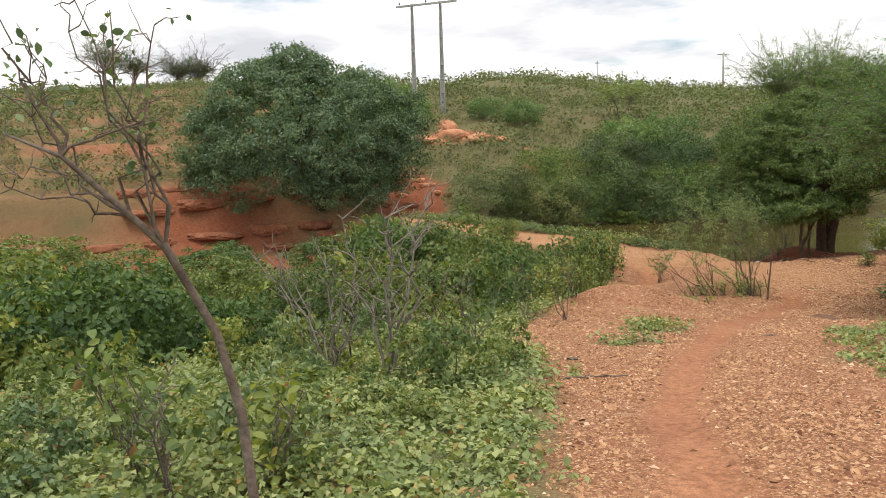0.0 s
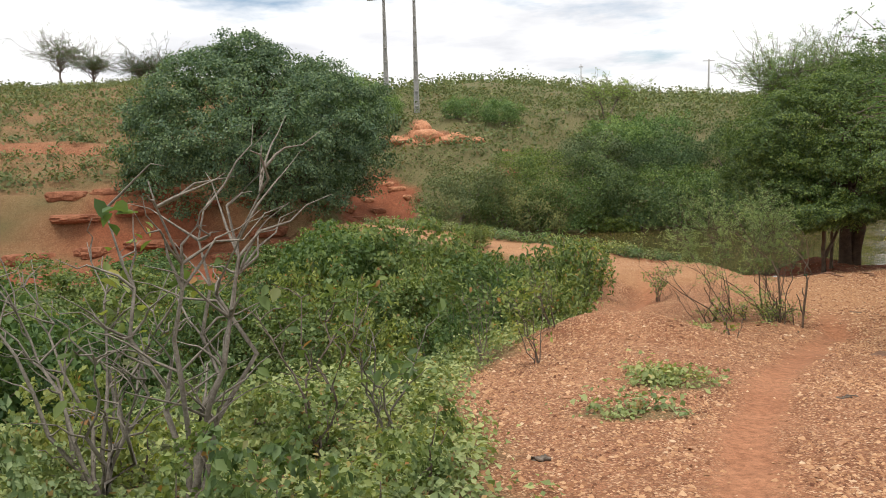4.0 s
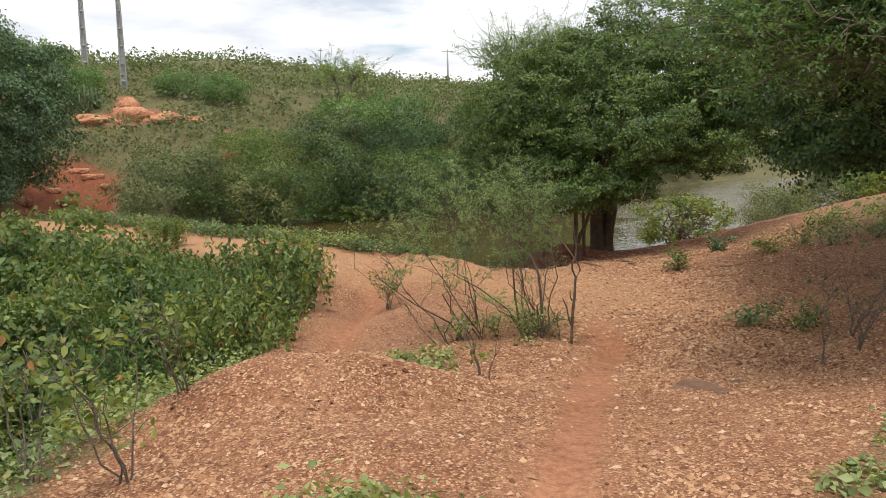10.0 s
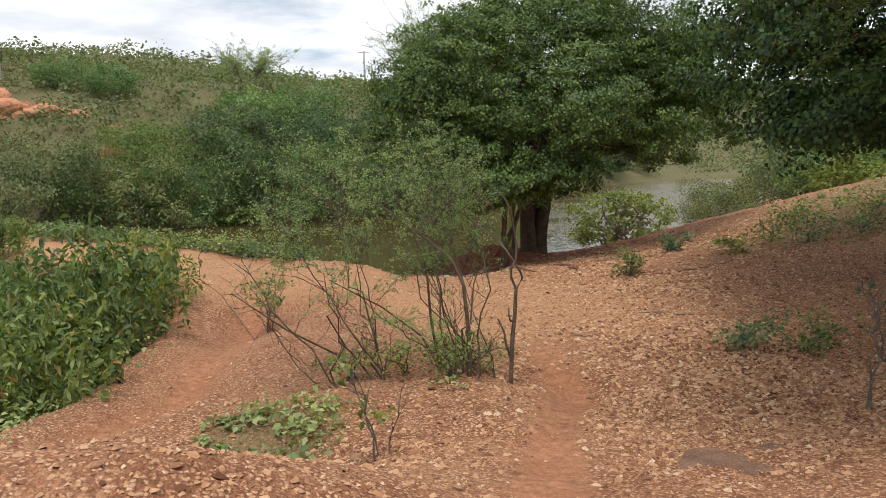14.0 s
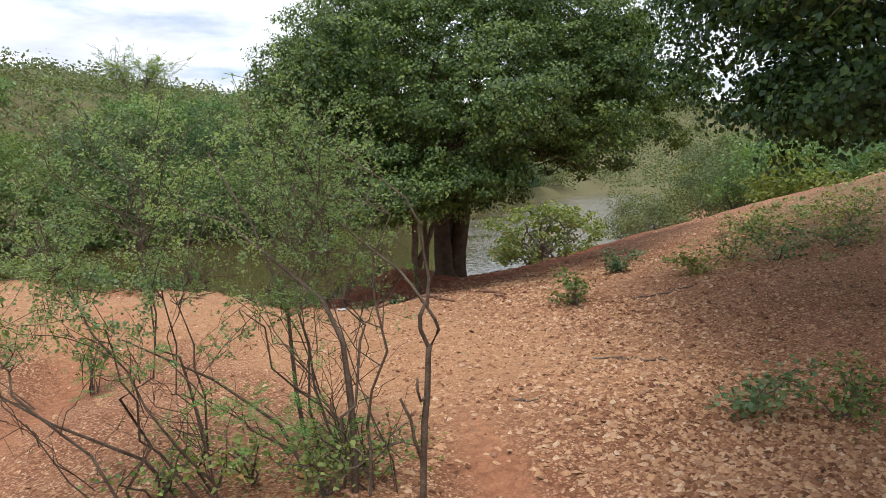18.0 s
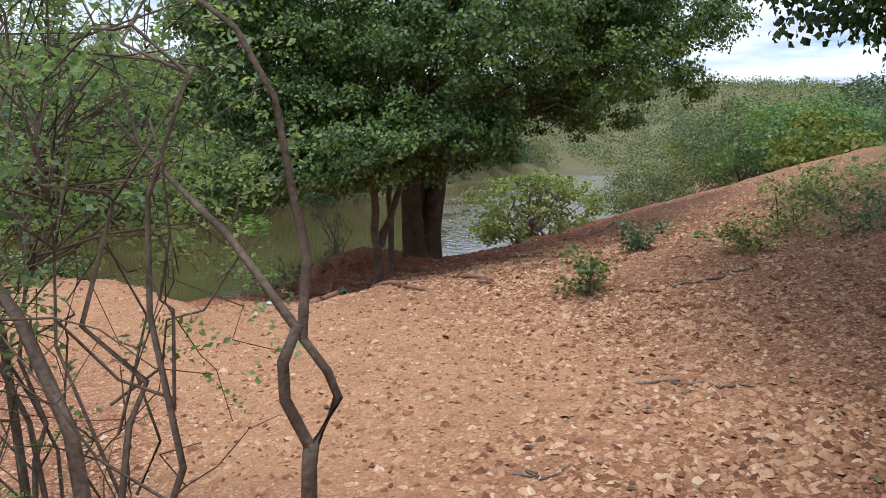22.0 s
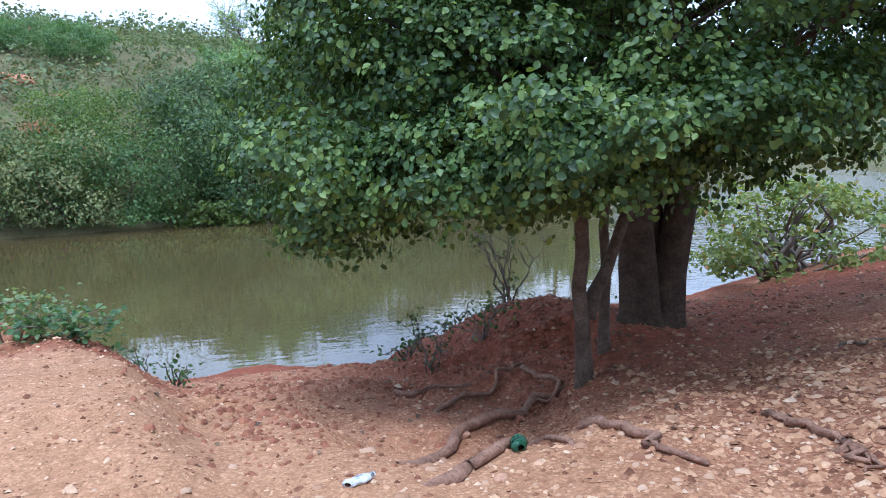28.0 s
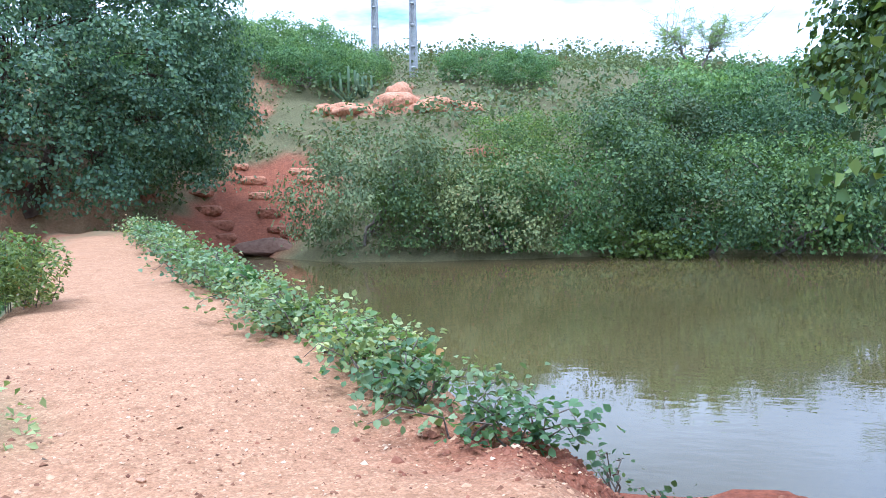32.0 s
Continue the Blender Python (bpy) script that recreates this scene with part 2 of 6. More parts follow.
def water_material():
    m, nt, bs = mat_base("pond_water", 0.02)
    bs.inputs["Base Color"].default_value = (0.052, 0.05, 0.018, 1)
    bs.inputs["Specular IOR Level"].default_value = 1.0
    bs.inputs["IOR"].default_value = 1.33
    g = node(nt, "ShaderNodeNewGeometry")
    mp = node(nt, "ShaderNodeMapping", Scale=(1.0, 1.8, 1.0), Rotation=(0, 0, 0.2))
    nt.links.new(g.outputs["Position"], mp.inputs[0])
    n = node(nt, "ShaderNodeTexNoise", Scale=3.2, Detail=2, Roughness=0.45)
    nt.links.new(mp.outputs[0], n.inputs["Vector"])
    n2 = node(nt, "ShaderNodeTexNoise", Scale=0.12, Detail=2)
    nt.links.new(g.outputs["Position"], n2.inputs["Vector"])
    nt.links.new(ramp(nt, n2.outputs[0], [(0.3, (0.07, 0.057, 0.02)), (0.7, (0.1, 0.074, 0.028))]), bs.inputs["Base Color"])
    bp = node(nt, "ShaderNodeBump", Strength=0.02, Distance=0.12)
    # wind ruffles the open eastern arm; the water by the dam lies calm
    sx = node(nt, "ShaderNodeSeparateXYZ")
    nt.links.new(g.outputs["Position"], sx.inputs[0])
    gust = node(nt, "ShaderNodeTexNoise", Scale=0.22, Detail=3)
    nt.links.new(g.outputs["Position"], gust.inputs["Vector"])
    wind = node(nt, "ShaderNodeMapRange")
    for key, value in (("From Min", 17.0), ("From Max", 26.0), ("To Min", 0.02), ("To Max", 0.6)):
        wind.inputs[key].default_value = value
    nt.links.new(sx.outputs[0], wind.inputs["Value"])
    calm = ramp(nt, gust.outputs[0], [(0.38, (0.35, 0.35, 0.35)), (0.52, (1, 1, 1))])
    ruffle = node(nt, "ShaderNodeMath"); ruffle.operation = "MULTIPLY"
    nt.links.new(wind.outputs[0], ruffle.inputs[0]); nt.links.new(calm, ruffle.inputs[1])
    nt.links.new(ruffle.outputs[0], bp.inputs["Strength"])
    nt.links.new(n.outputs[0], bp.inputs["Height"]); nt.links.new(bp.outputs[0], bs.inputs["Normal"])
    return m


M_GROUND, M_WATER = ground_material(), water_material()
M_BARK = noise_mat("dark_bark", (0.048, 0.032, 0.023), (0.115, 0.078, 0.053), 6, 0.9, 0.8, fine=35)
M_TWIG = noise_mat("grey_twig", (0.11, 0.085, 0.065), (0.23, 0.19, 0.155), 9, 0.85, 0.4)
M_THORN = noise_mat("brown_twig", (0.075, 0.052, 0.036), (0.17, 0.125, 0.09), 9, 0.85, 0.4)
M_DEADWOOD = noise_mat("bleached_twig", (0.16, 0.14, 0.115), (0.29, 0.26, 0.22), 9, 0.85, 0.4)
M_ROOT = noise_mat("root_bark", (0.2, 0.105, 0.065), (0.36, 0.21, 0.14), 9, 0.9, 0.6)
M_CONCRETE = noise_mat("weathered_concrete", (0.30, 0.30, 0.29), (0.46, 0.46, 0.44), 3, 0.9, 0.3)
M_STEEL = noise_mat("galvanised_steel", (0.16, 0.16, 0.16), (0.24, 0.24, 0.25), 5, 0.6, 0.1)
M_STONE = noise_mat("ochre_stone", (0.40, 0.2, 0.105), (0.62, 0.38, 0.24), 7, 0.9, 0.5, c=(0.62, 0.58, 0.55))
M_SLATE = noise_mat("grey_slate", (0.16, 0.085, 0.055), (0.27, 0.16, 0.105), 5, 0.85, 0.6)
M_SCAR = noise_mat("bare_orange_earth", (0.44, 0.19, 0.1), (0.58, 0.3, 0.175), 1.5, 0.95, 0.6, fine=9, dist=0.08)
M_BANK = noise_mat("red_bank_earth", (0.21, 0.08, 0.044), (0.36, 0.155, 0.085), 1.6, 0.95, 0.7, fine=10, dist=0.08)
M_LEAF_TREE = leaf_mat("broad_leaf", (0.034, 0.066, 0.025), (0.072, 0.132, 0.04), (0.165, 0.245, 0.068), 0.48, 0.28)
M_LEAF_ROUND = leaf_mat("small_dark_leaf", (0.055, 0.1, 0.06), (0.115, 0.19, 0.105), (0.21, 0.29, 0.16), 0.45, 0.32)
M_LEAF_FINE = leaf_mat("feathery_leaf", (0.09, 0.155, 0.065), (0.165, 0.26, 0.105), (0.25, 0.36, 0.155), 0.55, 0.45)
M_LEAF_BUSH = leaf_mat("shrub_leaf", (0.045, 0.082, 0.036), (0.085, 0.142, 0.055), (0.145, 0.205, 0.078), 0.6, 0.3)
M_LEAF_HERB = leaf_mat("herb_leaf", (0.09, 0.135, 0.045), (0.17, 0.23, 0.08), (0.275, 0.325, 0.12), 0.6, 0.38, dry=(0.32, 0.17, 0.07))
M_LEAF_COVER = leaf_mat("groundcover_leaf", (0.13, 0.19, 0.085), (0.23, 0.295, 0.14), (0.34, 0.395, 0.21), 0.65, 0.3, dry=(0.36, 0.24, 0.12))
# scrub tones lifted and greyed: distance haze is put into the leaf colour
M_LEAF_SCRUB = leaf_mat("hillside_scrub_leaf", (0.095, 0.13, 0.068), (0.135, 0.175, 0.085), (0.18, 0.215, 0.105), 0.75, 0.2, dry=(0.22, 0.17, 0.1))
M_LEAF_YELLOW = leaf_mat("yellow_green_leaf", (0.10, 0.13, 0.02), (0.18, 0.21, 0.035), (0.28, 0.30, 0.06), 0.55, 0.35)
M_LEAF_DARK = leaf_mat("dark_shrub_leaf", (0.03, 0.06, 0.03), (0.06, 0.11, 0.048), (0.11, 0.17, 0.07), 0.6, 0.3)
M_LEAF_BRIGHT = leaf_mat("bright_shrub_leaf", (0.06, 0.11, 0.035), (0.12, 0.19, 0.06), (0.19, 0.26, 0.085), 0.6, 0.35)
M_LEAF_THORN = leaf_mat("thorn_bush_leaf", (0.15, 0.22, 0.115), (0.25, 0.345, 0.17), (0.36, 0.45, 0.235), 0.5, 0.5)
M_LEAF_FRESH = leaf_mat("fresh_feathery_leaf", (0.07, 0.19, 0.05), (0.11, 0.27, 0.07), (0.17, 0.34, 0.1), 0.5, 0.4)
M_CACTUS = noise_mat("cactus_skin", (0.06, 0.1, 0.045), (0.12, 0.17, 0.08), 10, 0.6, 0.3)
M_PLASTIC_W = noise_mat("crushed_clear_plastic", (0.55, 0.56, 0.56), (0.75, 0.76, 0.76), 20, 0.25, 0.4)
M_PLASTIC_G = noise_mat("green_bottle_plastic", (0.02, 0.07, 0.035), (0.04, 0.12, 0.06), 20, 0.2, 0.3)
M_LABEL = noise_mat("faded_label_film", (0.2, 0.25, 0.5), (0.65, 0.5, 0.45), 30, 0.4, 0.1)


# ---- mesh helpers ----
def mesh_of(name, v, f, mat, smooth=False):
    """A mesh from vertex and face arrays; all faces have the same number of corners, or f is a list of such arrays."""
    me = bpy.data.meshes.new(name)
    fs = f if isinstance(f, list) else [f]
    v = np.asarray(v, np.float32)
    me.vertices.add(len(v)); me.vertices.foreach_set("co", v.ravel())
    loops = np.concatenate([np.asarray(q, np.int32).ravel() for q in fs])
    sizes = np.concatenate([np.full(len(q), np.shape(q)[1], np.int32) for q in fs])
    me.loops.add(len(loops)); me.loops.foreach_set("vertex_index", loops)
    me.polygons.add(len(sizes)); me.polygons.foreach_set("loop_start", np.concatenate([[0], np.cumsum(sizes)[:-1]]).astype(np.int32))
    me.update(calc_edges=True)
    if smooth:
        me.polygons.foreach_set("use_smooth", np.ones(len(sizes), bool))
    me.materials.append(mat)
    return me


def part(name, me, parent, label=""):
    ob = new(name, me)
    ob.parent = parent
    return tagged(ob, label) if label else ob


def thing(name, label, category, at=(0, 0, 0), group="", kind=""):
    ob = new(name)
    ob.location = at
    return tagged(ob, label, category, group, kind)


class Soup:
    """Collects triangles and quads of many small pieces into one mesh."""
    def __init__(s):
        s.v, s.t, s.q, s.n = [], [], [], 0

    def add(s, v, tri=None, quad=None):
        v = np.asarray(v, float).reshape(-1, 3)
        if tri is not None and len(tri): s.t.append(np.asarray(tri) + s.n)
        if quad is not None and len(quad): s.q.append(np.asarray(quad) + s.n)
        s.v.append(v); s.n += len(v)

    def mesh(s, name, mat, smooth=False):
        f = [np.concatenate(x) for x in (s.t, s.q) if x]
        return mesh_of(name, np.concatenate(s.v), f, mat, smooth)


def unit(a):
    return a / np.maximum(np.linalg.norm(a, axis=-1, keepdims=True), 1e-9)


def tube(soup, pts, radii, sides=6, rng=None, wob=0.0):
    """A tapered limb along a line of points, closed at its tip."""
    pts, radii = np.asarray(pts, float), np.asarray(radii, float)
    d = unit(np.gradient(pts, axis=0))
    ref = np.where(np.abs(d[:, 2:3]) > 0.9, [[1.0, 0, 0]], [[0, 0, 1.0]])
    a = unit(np.cross(d, ref)); b = np.cross(d, a)
    ang = np.linspace(0, 2 * np.pi, sides, endpoint=False)
    r = radii[:, None] * (1 + (wob * rng.standard_normal((len(pts), sides)) if rng is not None and wob else 0))
    ring = pts[:, None] + r[..., None] * (a[:, None] * np.cos(ang)[None, :, None] + b[:, None] * np.sin(ang)[None, :, None])
    n = len(pts)
    i = (np.arange(n - 1)[:, None] * sides + np.arange(sides)).ravel()
    j = (np.arange(n - 1)[:, None] * sides + (np.arange(sides) + 1) % sides).ravel()
    tip = np.array([[(n - 1) * sides + k, (n - 1) * sides + (k + 1) % sides, n * sides] for k in range(sides)])
    soup.add(np.concatenate([ring.reshape(-1, 3), pts[-1:]]), tri=tip, quad=np.stack([i, j, j + sides, i + sides], 1))


def leaves(soup, at, size, rng, facing=None, spread=0.8, slim=0.55, droop=0.25, full=False):
    """Single folded leaves along a midrib at the given points; full: with a rounded blade."""
    at = np.asarray(at, float); n = len(at)
    if n == 0:
        return
    s = (size * rng.uniform(0.6, 1.25, n))[:, None]
    nor = unit(rng.standard_normal((n, 3)) * spread + (np.array([0, 0, 1.0]) if facing is None else facing))
    d = rng.standard_normal((n, 3)); d[:, 2] -= droop
    d = unit(d - (d * nor).sum(1, keepdims=True) * nor)
    w = np.cross(nor, d)
    foot, tip = at - d * s * 0.5, at + d * s * 0.5 - nor * s * 0.1
    if full:
        side = [[at + sg * w * s * slim * wd + nor * s * 0.1 + d * s * al for wd, al in ((0.46, -0.24), (0.5, 0.12))] for sg in (1, -1)]
        v = np.stack([foot, side[0][0], side[0][1], tip, side[1][1], side[1][0]], 1)
        k = np.arange(n)[:, None] * 6
        soup.add(v.reshape(-1, 3), quad=np.concatenate([k + [0, 1, 2, 3], k + [0, 3, 4, 5]]))
    else:
        v = np.stack([foot, at + w * s * slim * 0.5 + nor * s * 0.12 - d * s * 0.08, tip, at - w * s * slim * 0.5 + nor * s * 0.12 - d * s * 0.08], 1)
        k = np.arange(n)[:, None] * 4
        soup.add(v.reshape(-1, 3), tri=np.concatenate([k + [0, 1, 2], k + [0, 2, 3]]))


def fronds(soup, at, dirs, length, rng, pairs=7, width=0.3):
    """Feathery leaves: pairs of small leaflets along a rib."""
    at, dirs = np.asarray(at, float), unit(np.asarray(dirs, float)); n = len(at)
    up = unit(rng.standard_normal((n, 3)) * 0.5 + [0, 0, 1.0])
    side = unit(np.cross(dirs, up)); L = (length * rng.uniform(0.7, 1.3, n))[:, None, None]
    t = np.linspace(0.12, 1.0, pairs)[None, :, None]
    base = at[:, None] + dirs[:, None] * L * t - np.array([0, 0, 1.0]) * L * t * t * 0.18
    out = []
    for sg in (-1, 1):
        ax = side[:, None] * sg * L * width * (1 - 0.5 * (t - 0.4) ** 2) + dirs[:, None] * L * 0.08
        hw = dirs[:, None] * L * 0.045
        out.append(np.stack([base + 0 * ax, base + ax * 0.5 + hw, base + ax, base + ax * 0.5 - hw], 2))
    v = np.concatenate(out, 1).reshape(-1, 4, 3)
    k = np.arange(len(v))[:, None] * 4
    soup.add(v.reshape(-1, 3), quad=k + [0, 1, 2, 3])


def lobes(rng, centre, radii, n, tufts, per, lobe, tuft=0.12, low=-0.75, lump=0.2, inner=0.6, flat=0.65, taper=0.0):
    """Leaf points in tufts on the domes of many lobes spread through an uneven crown: the points, their outward ways and the lobes' centres."""
    d = unit(rng.standard_normal((n * 3, 3)))
    d = d[d[:, 2] > low][:n]
    f = rng.standard_normal((9, 3)); ph = rng.uniform(0, 6.28, 9)
    bumpy = 1 + lump * (np.sin(d @ f.T * 2.6 + ph).sum(1) / 3.2)
    r = rng.uniform(inner, 1.0, len(d)) ** 0.6 * bumpy
    w = 1 - taper * np.clip(d[:, 2:], 0, 1)
    c = np.asarray(centre) + d * np.asarray(radii) * r[:, None] * np.concatenate([w, w, w * 0 + 1], 1)
    e = unit(rng.standard_normal((len(c), tufts, 3)) + 0.45 * d[:, None] + [0, 0, 0.5])
    size = lobe * rng.uniform(0.6, 1.3, (len(c), 1, 1))
    tip = c[:, None] + e * size * [1, 1, flat] * rng.uniform(0.7, 1.08, (len(c), tufts, 1))
    spread = rng.standard_normal((len(c), tufts, per, 3)) * tuft * [1, 1, 0.5]
    spread[..., 2] -= 0.35 * np.hypot(spread[..., 0], spread[..., 1])
    p = tip[:, :, None] + spread
    o = unit(e[:, :, None] * 0.8 + 0.35 * d[:, None, None] + spread * (0.35 / tuft))
    return p.reshape(-1, 3), o.reshape(-1, 3), c


def limb(rng, a, b, sag=0.0, kinks=5, wild=0.08):
    t = np.linspace(0, 1, kinks + 1)[:, None]
    p = np.asarray(a) * (1 - t) + np.asarray(b) * t
    L = np.linalg.norm(np.subtract(b, a))
    w = rng.standard_normal(p.shape) * wild * L
    w[0] = w[-1] = 0
    p = p + w
    p[:, 2] += sag * np.sin(t[:, 0] * np.pi) * L
    return p


# ---- terrain ----
TABLE = np.random.default_rng(5).uniform(-1, 1, (64, 64))


def lattice(x, y):
    xi, yi = np.floor(x).astype(int), np.floor(y).astype(int)
    u, v = x - xi, y - yi
    u, v = u * u * (3 - 2 * u), v * v * (3 - 2 * v)
    g = lambda a, b: TABLE[a % 64, b % 64]  # noqa: E731
    return (g(xi, yi) * (1 - u) + g(xi + 1, yi) * u) * (1 - v) + (g(xi, yi + 1) * (1 - u) + g(xi + 1, yi + 1) * u) * v


def step(a, b, x):
    t = np.clip((x - a) / (b - a), 0, 1)
    return t * t * (3 - 2 * t)


POND = np.array([(8.8, 31.2), (10.5, 31.25), (11.5, 30.95), (12.3, 31.7), (13.6, 32.3), (17, 32.75), (18.5, 33.4), (23.7, 35.3), (28.6, 37.5), (36, 43.5), (44.6, 51.6), (53, 62),
                 (50, 67), (40, 62), (30, 56), (23, 51.6), (17, 49.6), (11.6, 49.4), (5.4, 47.6), (2.2, 47.1), (-0.6, 48.6), (-1.9, 50.6), (-2.2, 47.5), (-0.4, 44), (5.1, 36), (7.3, 32.9)])


def shore(x, y):
    """Metres to the pond's edge, negative in the water."""
    best, inside = np.full(x.shape, 1e9), np.zeros(x.shape, bool)
    for (ax, ay), (bx, by) in zip(POND, np.roll(POND, -1, 0)):
        dx, dy = bx - ax, by - ay
        t = np.clip(((x - ax) * dx + (y - ay) * dy) / (dx * dx + dy * dy), 0, 1)
        best = np.minimum(best, (x - ax - t * dx) ** 2 + (y - ay - t * dy) ** 2)
        cross = (ay > y) != (by > y)
        inside ^= cross & (x < dx * (y - ay) / (dy if dy else 1e-9) + ax)
    d = np.sqrt(best)
    return np.where(inside, -d, d)


def bell(x, y, cx, cy, sx, sy):
    return np.exp(-((x - cx) / sx) ** 2 - ((y - cy) / sy) ** 2)


def path_x(y):
    return np.interp(y, [-10, 0, 7, 10, 12, 14, 16, 17.4, 19, 20.5, 24, 27, 30.5, 36, 42], [0.2, 0.8, 1.95, 3.0, 3.9, 5.0, 6.2, 7.1, 8.25, 8.9, 9.1, 8.0, 5.6, 2.2, -2.2])


def rut_x(y):
    """The side track that drops along the hollow to the dam."""
    return np.interp(y, [17, 18.5, 19.7, 21.1, 24.3, 27.7], [2.6, 3.2, 3.85, 4.75, 6.0, 7.4])


def smooth_interp(y, ys, zs):
    return sum(np.interp(y + o, ys, zs) for o in (-0.8, -0.4, 0, 0.4, 0.8)) / 5


def near_land(x, y):
    z = smooth_interp(y, [-40, -10, 0, 4, 7, 10, 12, 13.5, 16, 17.2, 18.6, 22, 25, 28, 36, 44], [4.6, 4.2, 3.45, 3.0, 2.6, 2.2, 1.95, 1.75, 1.3, 1.2, 1.28, 1.33, 1.22, 1.1, 1.15, 1.2])
    z = z + 1.5 * bell(x, y, 22, 22.5, 4.4, 6.5) - 0.2 * bell(x, y, 7.7, 30.1, 1.5, 1.5) + 0.36 * bell(x, y, 3.6, 15.2, 1.6, 1.3) - 0.1 * bell(x, y, 5.8, 20.8, 1.4, 1.3) - 0.2 * bell(x, y, 4.9, 18.2, 0.9, 0.7) - 0.42 * bell(x, y, 5.6, 23.6, 1.4, 2.4) - 0.12 * bell(x, y, 3.4, 19.4, 1.0, 1.6)
    z = z - np.interp(y, [15.5, 17, 18.6, 22, 25, 27], [0, 0.12, 0.22, 0.27, 0.17, 0]) * step(14.5, 11, x) * (0.35 + 0.65 * step(7.0, 8.4, x + 0.35 * np.maximum(y - 20, 0)))
    z = z + 0.48 * bell(x, y, 4.1, 16.75, 1.8, 0.8) - 0.3 * bell(x, y, 4.3, 21.4, 1.4, 1.5) + 0.34 * bell(x, y, 3.3, 16.7, 1.5, 0.75) - 0.2 * bell(x, y, 4.6, 18.6, 1.2, 0.7) - 0.2 * bell(x, y, 6.3, 25.0, 1.0, 1.2) - 0.12 * bell(x, y, 8.3, 18.7, 0.5, 0.6)
    z = z + 0.02 * np.clip(x - 9, 0, 30) * step(5, 20, y) + 0.12 * step(2, 8, x - path_x(y)) * step(16, 10, y)
    edge = smooth_interp(y, [-30, 0, 5, 8, 11, 13, 15, 17, 18.5, 20, 22, 24.5, 27, 31, 34.5, 40.5, 46], [-8, -7, -6, -5, -3.4, -1.6, 0.6, 2.0, 2.6, 3.3, 4.4, 5.3, 5.6, 3.6, 1.4, -2.4, -6.5])
    w = np.interp(y, [0, 12, 18, 30], [5, 3.6, 1.9, 1.9])
    return z - (z + 0.7) * step(0, 1, (edge - x) / w)


RIDGE_X, RIDGE_Z = [-80, -30, -12, 0, 8, 14, 20, 30, 38, 60, 120], [0.5, -0.4, 0.1, 0.9, 2.0, 1.5, 0.6, -0.6, -0.1, 1.5, 3.0]


def far_land(x, y):
    t = y - smooth_interp(x, [-60, -16, -6, -3, 2, 12, 17, 30, 50, 90], [43, 44.5, 45.5, 48.5, 47.3, 49.6, 49.8, 56, 67.5, 88])
    amp = np.interp(x, [-80, -25, 0, 30, 60, 120], [13.5, 13, 12.2, 11.6, 9, 8])
    z = 0.25 + amp * (1 - np.exp(-np.maximum(t, 0) / 22.5)) + 1.9 * step(0, 1.8, t) * step(-2, -9, x) * np.exp(-np.maximum(t, 0) / 30)
    z = z + 5 * step(110, 180, y) * step(-30, 40, x) + 0.55 * lattice(x * 0.09 + 7, y * 0.09) * step(3, 20, t) + 0.8 * lattice(x * 0.05 + 3, y * 0.05) * step(32, 80, t) + step(26, 58, t) * np.interp(x * 110 / np.maximum(y, 60), RIDGE_X, RIDGE_Z)
    # gullied ledges of the red bank
    zone = step(0.1, 1.2, t) * step(15, 9, t) * step(5, 1, x)
    n = 0.35 * lattice(x * 0.45, y * 0.6 + 3) + 0.16 * lattice(x * 1.3, y * 1.7)
    q = (z + 1.3 * n) / 0.42
    stair = 0.42 * (np.floor(q) + step(0.66, 1.0, q - np.floor(q))) - 0.9 * n
    crag = 0.16 * lattice(x * 1.1 + 4, y * 1.4) + 0.13 * lattice(x * 2.3, y * 2.9 + 6) + 0.07 * lattice(x * 5.1, y * 3.1)
    return z + zone * (stair - z + crag * step(0.5, 1.5, t))


